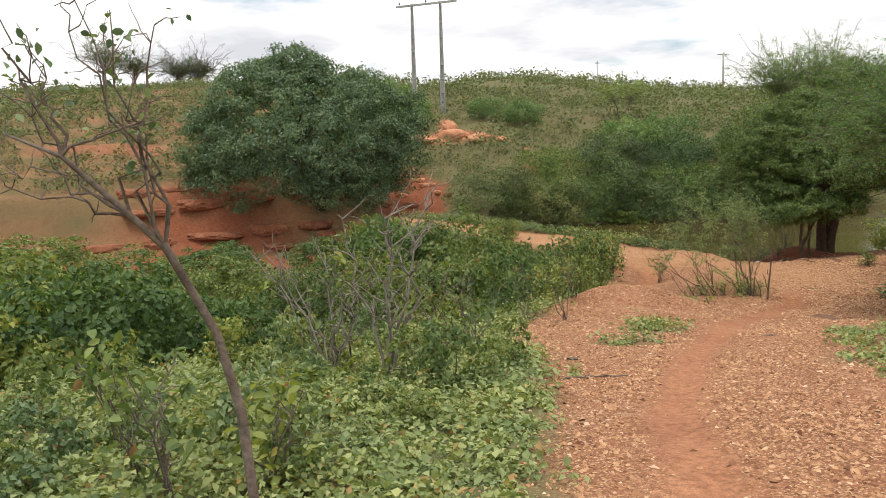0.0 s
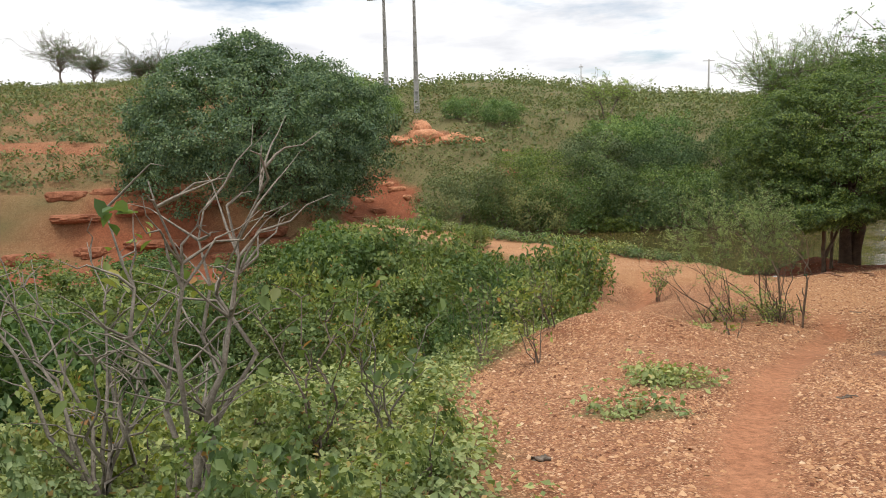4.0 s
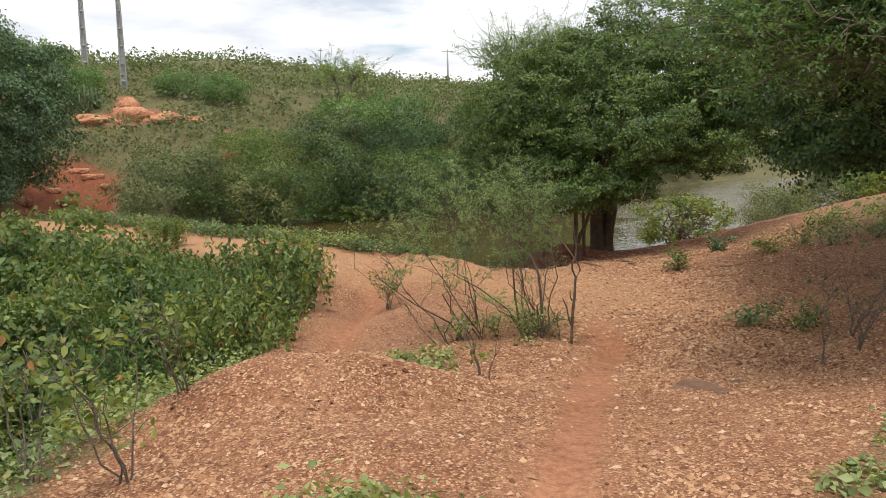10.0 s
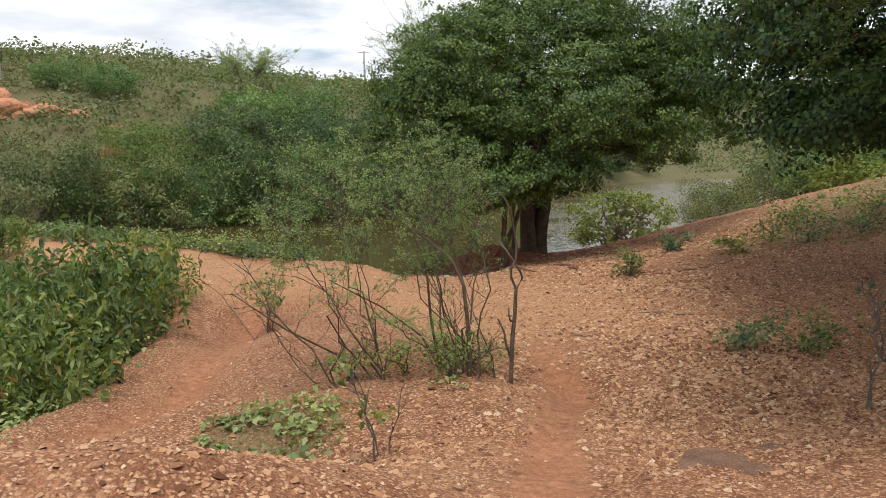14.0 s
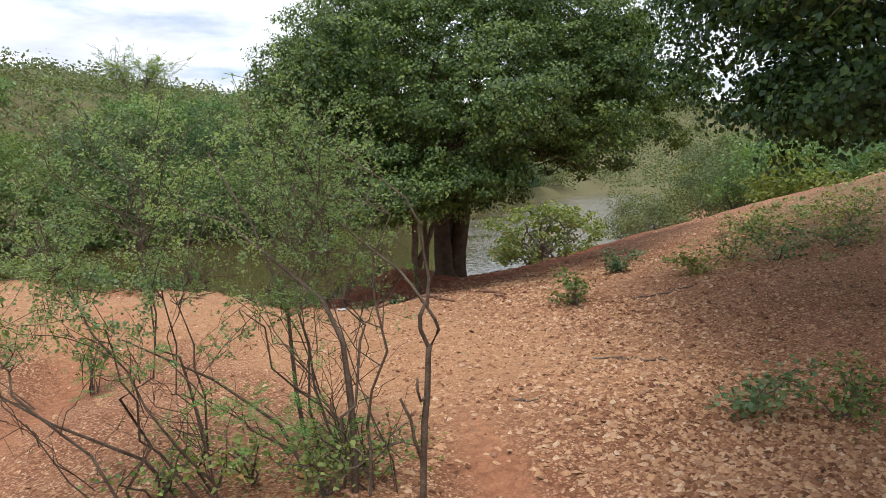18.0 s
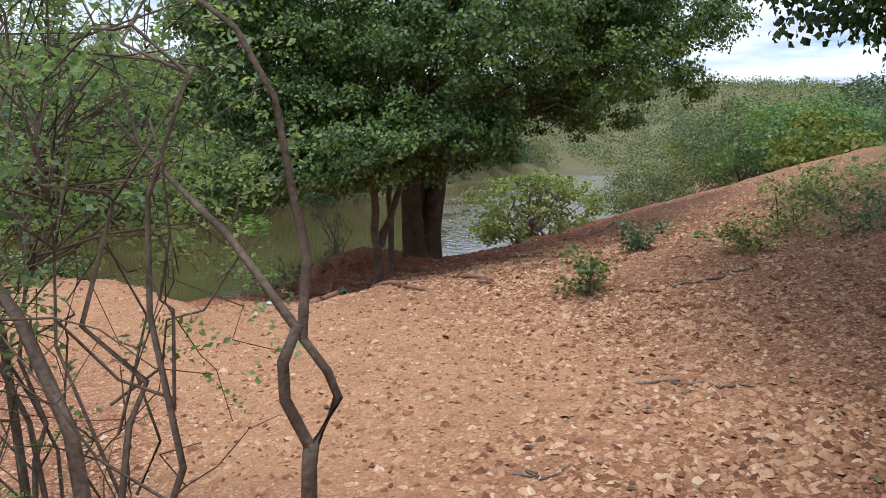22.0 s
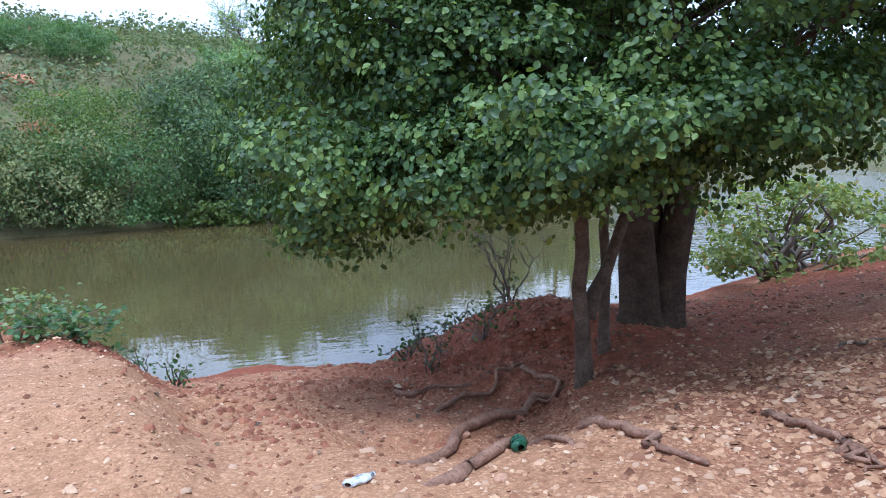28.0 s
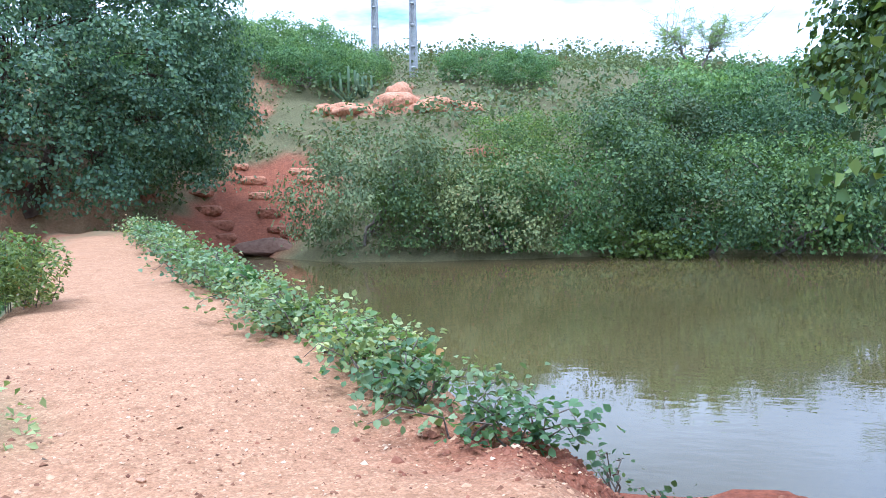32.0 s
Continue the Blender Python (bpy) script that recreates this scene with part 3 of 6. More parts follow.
def ground_z(x, y):
    x, y = np.asarray(x, float), np.asarray(y, float)
    split = np.interp(x, [-60, -16, -6, -3, 3, 17, 25, 50, 90], [43, 44, 45, 44.5, 41, 41, 45, 58, 78])
    m = step(-1.2, 1.2, y - split)
    z = near_land(x, y) * (1 - m) + far_land(x, y) * m
    d = shore(x, y) + 0.16 * lattice(x * 1.4, y * 1.4) + 0.07 * lattice(x * 4.1, y * 4.1)
    slope = 0.19 + (0.62 * step(9.4, 7.6, x) + 0.1 * step(15.0, 19.5, x)) * (1 - m) + 0.35 * m
    rise = 0.03 + slope * np.maximum(d, 0) + 0.55 * bell(x, y, 12.75, 29.4, 0.95, 1.8) * step(0.05, 0.8, d)
    # the washed-out dip below the tree roots and its crumbling lip
    wash = bell(x, y, 10.85, 27.2, 0.9, 1.3)
    z = z - 0.45 * step(0.15, 0.6, wash + 0.1 * lattice(x * 2.6, y * 2.6))
    h = np.clip(0.5 + 0.5 * (rise - z) / 0.3, 0, 1)
    land = rise * (1 - h) + z * h - 0.3 * h * (1 - h)
    land = land + (0.05 * lattice(x * 0.7, y * 0.7) + (0.022 + 0.05 * step(1.6, 0.3, d)) * lattice(x * 2.3, y * 2.3) + 0.01 * lattice(x * 6.1, y * 6.1)) * step(0, 0.8, d)
    worn = np.exp(-((x - path_x(y)) / 0.26) ** 2) * step(20.5, 18.5, y)
    rut = np.exp(-((x - rut_x(y)) / 0.32) ** 2) * step(17.2, 19, y) * step(28.5, 26.5, y)
    land = land - 0.045 * worn - 0.11 * rut
    raw = bell(x, y, 11.7, 28.0, 1.2, 1.7) + bell(x, y, 9.3, 28.4, 0.8, 1.4) + bell(x, y, 8.2, 29.6, 0.8, 0.6)
    land = land + raw * (0.07 * lattice(x * 3.3 + 8, y * 3.3) + 0.05 * lattice(x * 7.2, y * 7.2 + 3)) * step(0, 0.5, d)
    return np.where(d < 0, -np.minimum(1.3, 0.45 * -d), land)


def gz(x, y):
    return float(ground_z(np.array([x]), np.array([y]))[0])


def axis_steps(lo, fine_lo, fine_hi, hi, fine, mid_hi, mid):
    a = np.arange(fine_lo, fine_hi, fine)
    b = np.arange(fine_hi, mid_hi, mid)
    grow = []
    s, v = mid, mid_hi
    while v < hi:
        grow.append(v); s *= 1.12; v += s
    back = []
    s, v = fine * 2, fine_lo
    while v > lo:
        v -= s; s *= 1.13; back.append(v)
    return np.concatenate([back[::-1], a, b, grow])


def build_ground():
    xs = axis_steps(-500, -6, 19, 500, 0.105, 34, 0.4)
    ys = axis_steps(-300, 0, 32.5, 600, 0.105, 74, 0.28)
    X, Y = np.meshgrid(xs, ys)
    x, y = X.ravel(), Y.ravel()
    z = ground_z(x, y)
    nx, ny = len(xs), len(ys)
    i = (np.arange(ny - 1)[:, None] * nx + np.arange(nx - 1)).ravel()
    me = mesh_of("ground", np.stack([x, y, z], 1), np.stack([i, i + 1, i + nx + 1, i + nx], 1), M_GROUND, True)
    d = shore(x, y)
    n = lattice(x * 0.8, y * 0.8) * 0.5 + lattice(x * 2.4, y * 2.4) * 0.5
    trail = np.clip(1.25 * np.exp(-((x - path_x(y) + 0.12 * n) / 0.27) ** 2) * step(21.5, 19, y), 0, 1)
    plaza = 0.85 * step(19.2, 21.5, y) * step(12.5, 10.5, x + 0.5 * n) * step(5.2, 6.2, x + 0.4 * n - 2.2 * step(26.5, 24.5, y) + np.maximum(y - 27, 0) * 0.62) * step(0.3, 1.0, d)
    rut = np.exp(-((x - rut_x(y) + 0.15 * n) / 0.3) ** 2) * step(17.8, 18.8, y) * step(28.5, 27, y)
    litter = green_cover(x, y) * (1 - 0.45 * step(0.5, 1.5, x - 0.5)) * (1 - step(36, 40, y) * step(-2, -4, x))
    bank = np.clip(1.2 * bell(x, y, 13.0, 28.7, 2.3, 2.4) + bell(x, y, 17.5, 30.2, 5, 1.9) + 0.9 * bell(x, y, 8.5, 29.5, 0.9, 0.55) + step(36, 40, y) * step(-2, -4, x) + step(0.9, 0.2, d) * step(60, 40, y), 0, 1)
    far = step(41, 46, y)
    scar = bare_far(x, y)
    col = np.stack([np.clip(np.maximum(trail, rut), 0, 1) * (1 - far), np.clip(litter * (1 - far) + far * (1 - scar) * np.where(x < -5, 0.5 + 0.45 * n, 0.85), 0, 1), np.clip(bank * (1 - far) + far * scar * step(7, 3, z) * 0.85, 0, 1), np.clip(plaza * (1 - far) * (1 - bank), 0, 1)], 1)
    ca = me.color_attributes.new("soil", "FLOAT_COLOR", "POINT")
    ca.data.foreach_set("color", col.astype(np.float32).ravel())
    return tagged(new("ground", me), "red-orange gravelly earth sloping down to a pond", "ground", kind="structure")


def green_cover(x, y):
    """Where low plants cover the near ground: 0 to 1."""
    n = 0.6 * lattice(x * 0.55 + 11, y * 0.55) + 0.5 * lattice(x * 1.6, y * 1.6 + 4)
    edge = np.interp(y, [-5, 0, 4, 7, 9, 11, 13, 15, 17, 18], [-0.6, 0.0, 0.5, 0.9, 1.1, 1.3, 1.0, 1.5, 2.2, 2.6])
    left = step(0.35, -0.35, x - edge - 0.45 * n) * step(19.5, 18, y)
    gully = step(0.6, -0.4, x - np.interp(y, [17, 20, 26, 29, 31, 34.5, 40.5], [2.0, 3.2, 5.0, 5.0, 3.3, 1.1, -2.8]) - 0.3 * n) * step(16.5, 18, y)
    right = step(0.1, 0.5, n + 0.95 * bell(x, y, 7.8, 13.3, 2.1, 1.8) + 0.8 * bell(x, y, 6.6, 10.2, 1.6, 2.6) - 0.36) * step(0.9, 2.0, x - path_x(y)) * step(17, 14, y)
    spot = step(0.35, 0.75, bell(x, y, 3.65, 13.5, 0.6, 0.7) + bell(x, y, 2.8, 12.0, 0.8, 0.4) + bell(x, y, 5.35, 19.1, 0.75, 0.8) + 0.25 * n)
    crest = 0.75 * step(0.25, 0.7, bell(x, y, 18.5, 22.5, 3.0, 2.4) + 0.35 * n)
    return np.clip(left + gully + right * 0.8 + spot + crest, 0, 1)


def bare_far(x, y):
    """Bare red earth across the pond: the gullied bank, the track up to the poles and the scars below them."""
    n = 0.5 * lattice(x * 0.3 + 5, y * 0.3) + 0.5 * lattice(x * 0.9, y * 0.9)
    a = 1.35 * bell(x, y, -2.3, 52.0, 2.5, 5.2) + bell(x, y, 0.0, 64.3, 0.8, 2.4)
    b = 1.25 * bell(x, y, 0.5, 61.2, 3.3, 1.25) + bell(x, y, -6.1, 60.1, 1.1, 0.8) + 0.8 * bell(x, y, 5.9, 58.5, 0.9, 0.6) + 0.7 * bell(x, y, 5.2, 54.5, 1.6, 1.4)
    b = b + 0.6 * bell(x, y, -13, 45.0, 8.0, 3.2) + 1.1 * bell(x, y, -22, 52, 7, 1.0) + 0.8 * bell(x, y, -34, 72, 5, 1.5)
    return np.clip(step(0.35, 0.7, a + b + 0.3 * n), 0, 1)
# ---- the large structure ----
build_ground()


def build_water():
    pad = unit(POND - POND.mean(0)) * 0.9 + POND
    bm = bmesh.new()
    bm.faces.new([bm.verts.new((x, y, 0.0)) for x, y in pad])
    me = bpy.data.meshes.new("water"); bm.to_mesh(me); bm.free()
    me.materials.append(M_WATER)
    return tagged(new("water", me), "still olive-brown pond water reflecting sky and bushes", "water", kind="structure")


build_water()


# ---- trees ----
def crown_tree(name, label, base, trunks, centre, radii, seed, n_lobe, tufts, per, lobe, leaf, leaf_m, extra=(), tuft=0.12, limbs=26, low=-0.6, lump=0.2, bark=None, inner=0.6, full=True, category="tree", taper=0.0):
    """A tree with one or more trunks, limbs that reach into the crown, and a crown of leafy lobes. trunks: (foot, top, radius)."""
    rng = np.random.default_rng(seed)
    tree = thing(name, label, category, base)
    o = np.array(base, float)
    bark = bark or M_BARK
    pts, out, cs = lobes(rng, np.asarray(centre, float) - o, radii, n_lobe, tufts, per, lobe, tuft, low=low, lump=lump, inner=inner, taper=taper)
    for c, r, n in extra:
        p2, o2, c2 = lobes(rng, np.asarray(c, float) - o, r, n, max(10, int(tufts * 0.75)), per, lobe * 0.55, tuft, low=-1, inner=0.3)
        pts, out, cs = np.concatenate([pts, p2]), np.concatenate([out, o2]), np.concatenate([cs, c2])
    for k, (foot, top, rad) in enumerate(trunks):
        s = Soup()
        foot = np.array(foot, float); foot[2] = min(foot[2], gz(foot[0], foot[1]) - 0.15) if foot[2] < o[2] + 0.3 else foot[2]
        foot, top = foot - o, np.asarray(top, float) - o
        p = limb(rng, foot, top, 0, 8, 0.012 if rad > 0.1 else 0.005)
        r = np.linspace(rad, rad * 0.7, 9); r[0] *= 1.45; r[1] *= 1.1
        tube(s, p, r, 14, rng, 0.045)
        part("trunk", s.mesh("trunk", bark if rad > 0.1 else M_THORN, True), tree)
    picks = rng.choice(len(cs), min(limbs, len(cs)), replace=False)
    for k in picks:
        foot, top, rad = trunks[rng.integers(len(trunks))]
        a = np.asarray(foot) - o + (np.asarray(top) - np.asarray(foot)) * rng.uniform(0.75, 1.0)
        p = limb(rng, a, cs[k], rng.uniform(-0.03, 0.1), 6, 0.06)
        bs = Soup()
        tube(bs, p, np.linspace(rad * 0.27, 0.01, 7), 6, rng, 0.05)
        for _ in range(3):
            i = rng.integers(2, 6)
            q = cs[np.argsort(np.linalg.norm(cs - p[i], axis=1))[rng.integers(1, 6)]]
            tube(bs, limb(rng, p[i], q, 0.02, 4, 0.07), np.linspace(rad * 0.14, 0.006, 5), 5)
        part("branch", bs.mesh("branch", bark, True), tree)
    ls = Soup()
    way = unit(out * [1, 1, 0.7] + [0, 0, 0.45])
    near = pts[:, 1] - 0.5 * pts[:, 0] < 0.8
    leaves(ls, pts[near], leaf, rng, facing=way[near], spread=0.42, slim=0.72, full=full)
    leaves(ls, pts[~near], leaf, rng, facing=way[~near], spread=0.38, slim=0.95)
    part("crown", ls.mesh("crown", leaf_m), tree)
    return tree


T1 = (13.2, 28.3, gz(13.2, 28.3) - 0.05)
g1 = T1[2]
crown_tree("pond_tree", "broad-leaved dark-green tree with several trunks on the pond bank", T1,
           [((13.17, 28.12, g1), (13.12, 28.3, g1 + 2.4), 0.18), ((13.4, 28.15, g1), (13.85, 28.25, g1 + 2.4), 0.17), ((13.3, 28.32, g1), (13.45, 28.45, g1 + 2.4), 0.16),
            ((12.02, 27.1, g1), (11.9, 27.0, 2.9), 0.06), ((12.03, 27.11, 1.3), (12.75, 27.3, 2.6), 0.05), ((12.45, 27.55, g1), (12.4, 27.5, 3.0), 0.045)],
           (13.8, 28.2, 4.45), (4.0, 3.6, 2.75), 3, 260, 20, 33, 0.68, 0.054, M_LEAF_TREE,
           extra=[((10.3, 27.7, 2.35), (0.4, 0.5, 0.35), 11), ((10.7, 28.3, 4.4), (1.0, 1.1, 0.7), 18), ((11.1, 27.0, 2.4), (0.85, 0.65, 0.3), 18), ((11.9, 26.1, 2.55), (0.9, 0.5, 0.26), 15), ((11.3, 27.4, 3.1), (1.1, 0.9, 0.45), 19), ((12.4, 26.5, 2.75), (0.8, 0.6, 0.3), 13),
                  ((13.1, 26.4, 2.8), (0.5, 0.5, 0.3), 6), ((16.2, 29.6, 3.2), (0.9, 0.8, 0.35), 9), ((17.0, 28.4, 5.6), (1.0, 1.5, 1.1), 16), ((17.6, 27.9, 4.3), (0.8, 1.2, 0.9), 18), ((17.0, 28.4, 3.2), (0.8, 0.8, 0.4), 10), ((12.7, 28.0, 3.6), (1.8, 1.9, 0.9), 40), ((15.7, 27.4, 5.0), (1.5, 1.5, 1.2), 34), ((16.7, 26.9, 4.3), (1.3, 1.2, 1.4), 36), ((10.9, 30.3, 3.45), (0.7, 0.9, 0.5), 16), ((11.5, 29.5, 3.3), (0.8, 0.8, 0.45), 14)], tuft=0.085, limbs=30, low=-0.55, taper=0.12, inner=0.4, lump=0.22)

T2 = (16.0, 20.4, gz(16.0, 20.4) - 0.05)
g2 = T2[2]
crown_tree("slope_tree", "large spreading tree with dark broad leaves on the gravel slope", T2,
           [((16.0, 20.4, g2), (15.0, 19.6, g2 + 2.2), 0.2), ((16.2, 20.5, g2), (16.4, 20.3, g2 + 2.4), 0.16)],
           (14.7, 19.3, 5.6), (3.6, 3.5, 2.7), 8, 220, 14, 30, 0.7, 0.07, M_LEAF_TREE, extra=[((13.0, 19.6, 3.6), (1.1, 1.3, 0.4), 18), ((14.0, 20.8, 3.75), (1.5, 1.2, 0.4), 15), ((14.6, 17.6, 3.8), (1.6, 1.2, 0.45), 15), ((14.6, 19.4, 4.3), (2.8, 2.5, 1.0), 55)], tuft=0.13, limbs=26, low=-0.5, inner=0.3)

T3 = (-7.6, 46.6, gz(-7.6, 46.6) - 0.1)
g3 = T3[2]
crown_tree("round_tree", "dense round dark-green tree above the red bank", T3,
           [((-7.6, 46.6, g3), (-6.2, 46.8, g3 + 2.6), 0.26), ((-7.9, 46.8, g3), (-9.6, 47.6, g3 + 2.5), 0.22), ((-7.3, 46.4, g3), (-8.4, 45.2, g3 + 2.4), 0.2)],
           (-8.3, 47.2, 5.55), (7.0, 5.9, 4.75), 12, 420, 14, 20, 0.95, 0.135, M_LEAF_ROUND, extra=[((-8.0, 46.6, 9.9), (2.2, 2.0, 0.9), 24)], tuft=0.2, limbs=22, low=-0.8, lump=0.14, full=False)


def feathery_tree(name, label, base, stems, centre, radii, seed, n, length, leaf_m, category="tree", flat=0.4, bark=None, low=-0.35, per=26, wild=0.04, pairs=7, first=3, fine=1.0, leaflet=0.0):
    rng = np.random.default_rng(seed)
    tree = thing(name, label, category, base)
    o = np.array(base, float)
    d = unit(rng.standard_normal((n * 3, 3))); d = d[d[:, 2] > low][:n]
    tips = np.asarray(centre) - o + d * np.asarray(radii) * (rng.uniform(0.35, 1.05, len(d)) ** 0.6)[:, None]
    bs, ls = Soup(), Soup()
    hubs = []
    for foot, top, rad in stems:
        s = Soup()
        p = limb(rng, np.asarray(foot, float) - o, np.asarray(top, float) - o, 0.02, 7, wild * 0.5)
        tube(s, p, np.linspace(rad, rad * 0.45, 8), 7, rng, 0.06)
        part("trunk", s.mesh("trunk", bark or M_TWIG, True), tree)
        hubs += [(p[i], rad * (1 - 0.07 * i) * 0.45) for i in range(first, 8)]
    hp = np.array([h[0] for h in hubs])
    for t in tips:
        k = np.argsort(np.linalg.norm(hp - t, axis=1))[rng.integers(0, min(3, len(hp)))]
        p = limb(rng, hp[k], t, rng.uniform(0.0, 0.1), 6, wild)
        tube(bs, p, np.linspace(max(hubs[k][1] * 0.6, 0.007), 0.003, 7) * fine, 4)
        runs = [p[2:]]
        for _ in range(2):
            i = rng.integers(2, 6)
            q = limb(rng, p[i], p[i] + (unit(rng.standard_normal(3)) + unit(p[-1] - p[0])) * length * rng.uniform(1.5, 4.0), 0.03, 4, wild)
            tube(bs, q, np.linspace(0.0035, 0.002, 5) * fine * length / 0.08, 3)
            runs.append(q)
        for w in runs:
            m = max(3, per // 3)
            i = rng.integers(0, len(w) - 1, m); f = rng.uniform(0, 1, (m, 1))
            at = w[i] * (1 - f) + w[i + 1] * f + rng.standard_normal((m, 3)) * length * 0.12
            dirs = rng.standard_normal((m, 3)) * [1, 1, flat] + unit(w[i + 1] - w[i]) * 0.6
            if leaflet:
                # sprays of small oval leaflets on short ribs
                rib = np.linspace(0.2, 1.0, pairs)[None, :, None] * unit(dirs)[:, None] * length
                q = (at[:, None] + rib + rng.standard_normal((m, pairs, 3)) * leaflet * 0.45).reshape(-1, 3)
                leaves(ls, q, leaflet, rng, spread=0.7, slim=0.6)
            else:
                fronds(ls, at, dirs, length, rng, pairs)
    tagged(part("twig", bs.mesh("twig", bark or M_TWIG, True), tree), kind="stuff")
    part("crown", ls.mesh("crown", leaf_m), tree)
    return tree


FX, FY = 12.2, 13.6
fz = gz(FX, FY)
feathery_tree("mesquite_tree", "leaning mesquite tree with grey limbs and feathery foliage", (FX, FY, fz),
              [((FX, FY, fz - 0.1), (10.2, 16.0, fz + 3.0), 0.11), ((FX + 0.2, FY, fz - 0.1), (12.2, 16.6, fz + 3.2), 0.09), ((FX, FY + .1, fz - 0.1), (11.0, 17.2, fz + 3.5), 0.08)],
              (10.4, 16.2, 5.1), (3.1, 2.7, 1.35), 21, 320, 0.2, M_LEAF_FINE, wild=0.07, per=60, pairs=6, leaflet=0.055)
GX, GY = 27.0, 62.5
gzf = gz(GX, GY)
feathery_tree("feathery_tree", "tall feathery-leaved tree above the far bank shrubs", (GX, GY, gzf),
              [((GX, GY, gzf - 0.1), (GX - 1.2, GY, gzf + 4.5), 0.2), ((GX, GY, gzf - 0.1), (GX + 1.5, GY + 0.5, gzf + 4.2), 0.18)],
              (GX, GY, gzf + 6.0), (4.4, 4.0, 2.2), 22, 150, 0.5, M_LEAF_FINE, wild=0.06, low=-0.2, pairs=4)
HX, HY = 33.5, 67.5
hzf = gz(HX, HY)
feathery_tree("feathery_tree", "tall feathery-leaved tree above the far bank shrubs", (HX, HY, hzf),
              [((HX, HY, hzf - 0.1), (HX - 1.0, HY, hzf + 4.0), 0.18), ((HX, HY, hzf - 0.1), (HX + 1.4, HY + 0.5, hzf + 4.2), 0.16)],
              (HX, HY, hzf + 5.6), (4.2, 4.0, 2.0), 24, 130, 0.5, M_LEAF_FINE, wild=0.06, low=-0.2, pairs=4)
AX, AY = 14.3, 66.0
az = gz(AX, AY)
feathery_tree("acacia_tree", "sparse flat-topped acacia standing on the ridge", (AX, AY, az),
              [((AX, AY, az - 0.1), (AX - 0.6, AY, az + 1.6), 0.09), ((AX, AY, az - 0.1), (AX + 0.8, AY, az + 1.5), 0.08)],
              (AX, AY, az + 2.1), (2.7, 2.4, 0.8), 23, 60, 0.3, M_LEAF_FINE, wild=0.06, low=-0.1, per=16)
for k, (rx, ry, rh) in enumerate([(-40, 96, 5.0), (-36, 95, 3.6), (-30.5, 94, 3.2), (-28, 93, 3.0)]):
    rz0 = gz(rx, ry)
    feathery_tree("ridge_tree", "small spreading tree on the distant ridge", (rx, ry, rz0),
                  [((rx, ry, rz0 - 0.2), (rx, ry, rz0 + rh * 0.6), 0.16)], (rx, ry, rz0 + rh * 0.85), (rh * 0.7, rh * 0.6, rh * 0.3), 90 + k, 70, 0.55, M_LEAF_BUSH, wild=0.06, low=-0.2, per=14, pairs=4)

# ---- poles ----
def h_poles():
    a, b = np.array([-0.14, 68.8]), np.array([-2.55, 69.9])
    za, zb = gz(*a), gz(*b)
    top = 16.9
    th = thing("power_pole", "pair of tapering concrete utility poles joined by a crossarm", "power pole", (*(a + b) / 2, za))
    o = np.array([*(a + b) / 2, za])
    for p, z in ((a, za), (b, zb)):
        sec = np.array([(-.5, -.33), (-.26, -.33), (-.26, -.12), (.26, -.12), (.26, -.33), (.5, -.33), (.5, .33), (.26, .33), (.26, .12), (-.26, .12), (-.26, .33), (-.5, .33)])
        zs = np.linspace(z - 0.3, top, 10)
        v = np.concatenate([np.column_stack([sec * (0.46 - 0.25 * (q - z) / (top - z)) + (p - o[:2]), np.full(12, q - o[2])]) for q in zs])
        i = (np.arange(9)[:, None] * 12 + np.arange(12)).ravel(); j = (np.arange(9)[:, None] * 12 + (np.arange(12) + 1) % 12).ravel()
        me = mesh_of("pole", v, [np.stack([i, j, j + 12, i + 12], 1), np.arange(108, 120)[None]], M_CONCRETE)
        for q in np.linspace(z + 0.5, top - 0.6, 8):
            w = 0.46 - 0.25 * (q - z) / (top - z)
            sb = Soup(); tube(sb, [(p[0] - o[0] - 0.25 * w, p[1] - o[1] - 0.2 * w, q - o[2]), (p[0] - o[0] + 0.25 * w, p[1] - o[1] - 0.2 * w, q - o[2])], [0.11 * w + 0.03] * 2, 6)
            part("web_block", sb.mesh("web_block", M_CONCRETE), th)
        part("pole", me, th)
    d = unit(b - a)
    bm = bmesh.new()
    bmesh.ops.create_cube(bm, size=1)
    bmesh.ops.bevel(bm, geom=bm.edges[:], offset=0.06, segments=1, affect="EDGES")
    me = bpy.data.meshes.new("crossarm"); bm.to_mesh(me); bm.free(); me.materials.append(M_CONCRETE)
    arm = part("crossarm", me, th)
    arm.matrix_local = Matrix.Translation(Vector((0, -0.18, top - 0.15 - o[2]))) @ Matrix.Rotation(math.atan2(d[1], d[0]), 4, "Z") @ Matrix.Diagonal((5.6, 0.12, 0.16, 1))
    for k in (-2.5, 0, 2.5):
        s = Soup()
        zz = np.array([0, 0.06, 0.08, 0.14, 0.16, 0.24, 0.28]); rr = np.array([0.02, 0.02, 0.07, 0.05, 0.08, 0.04, 0.02])
        tube(s, np.stack([0 * zz + d[0] * k, 0 * zz + d[1] * k - 0.18, zz + top - 0.07 - o[2]], 1), rr, 8)
        part("insulator", s.mesh("insulator", M_STEEL, True), th)


h_poles()


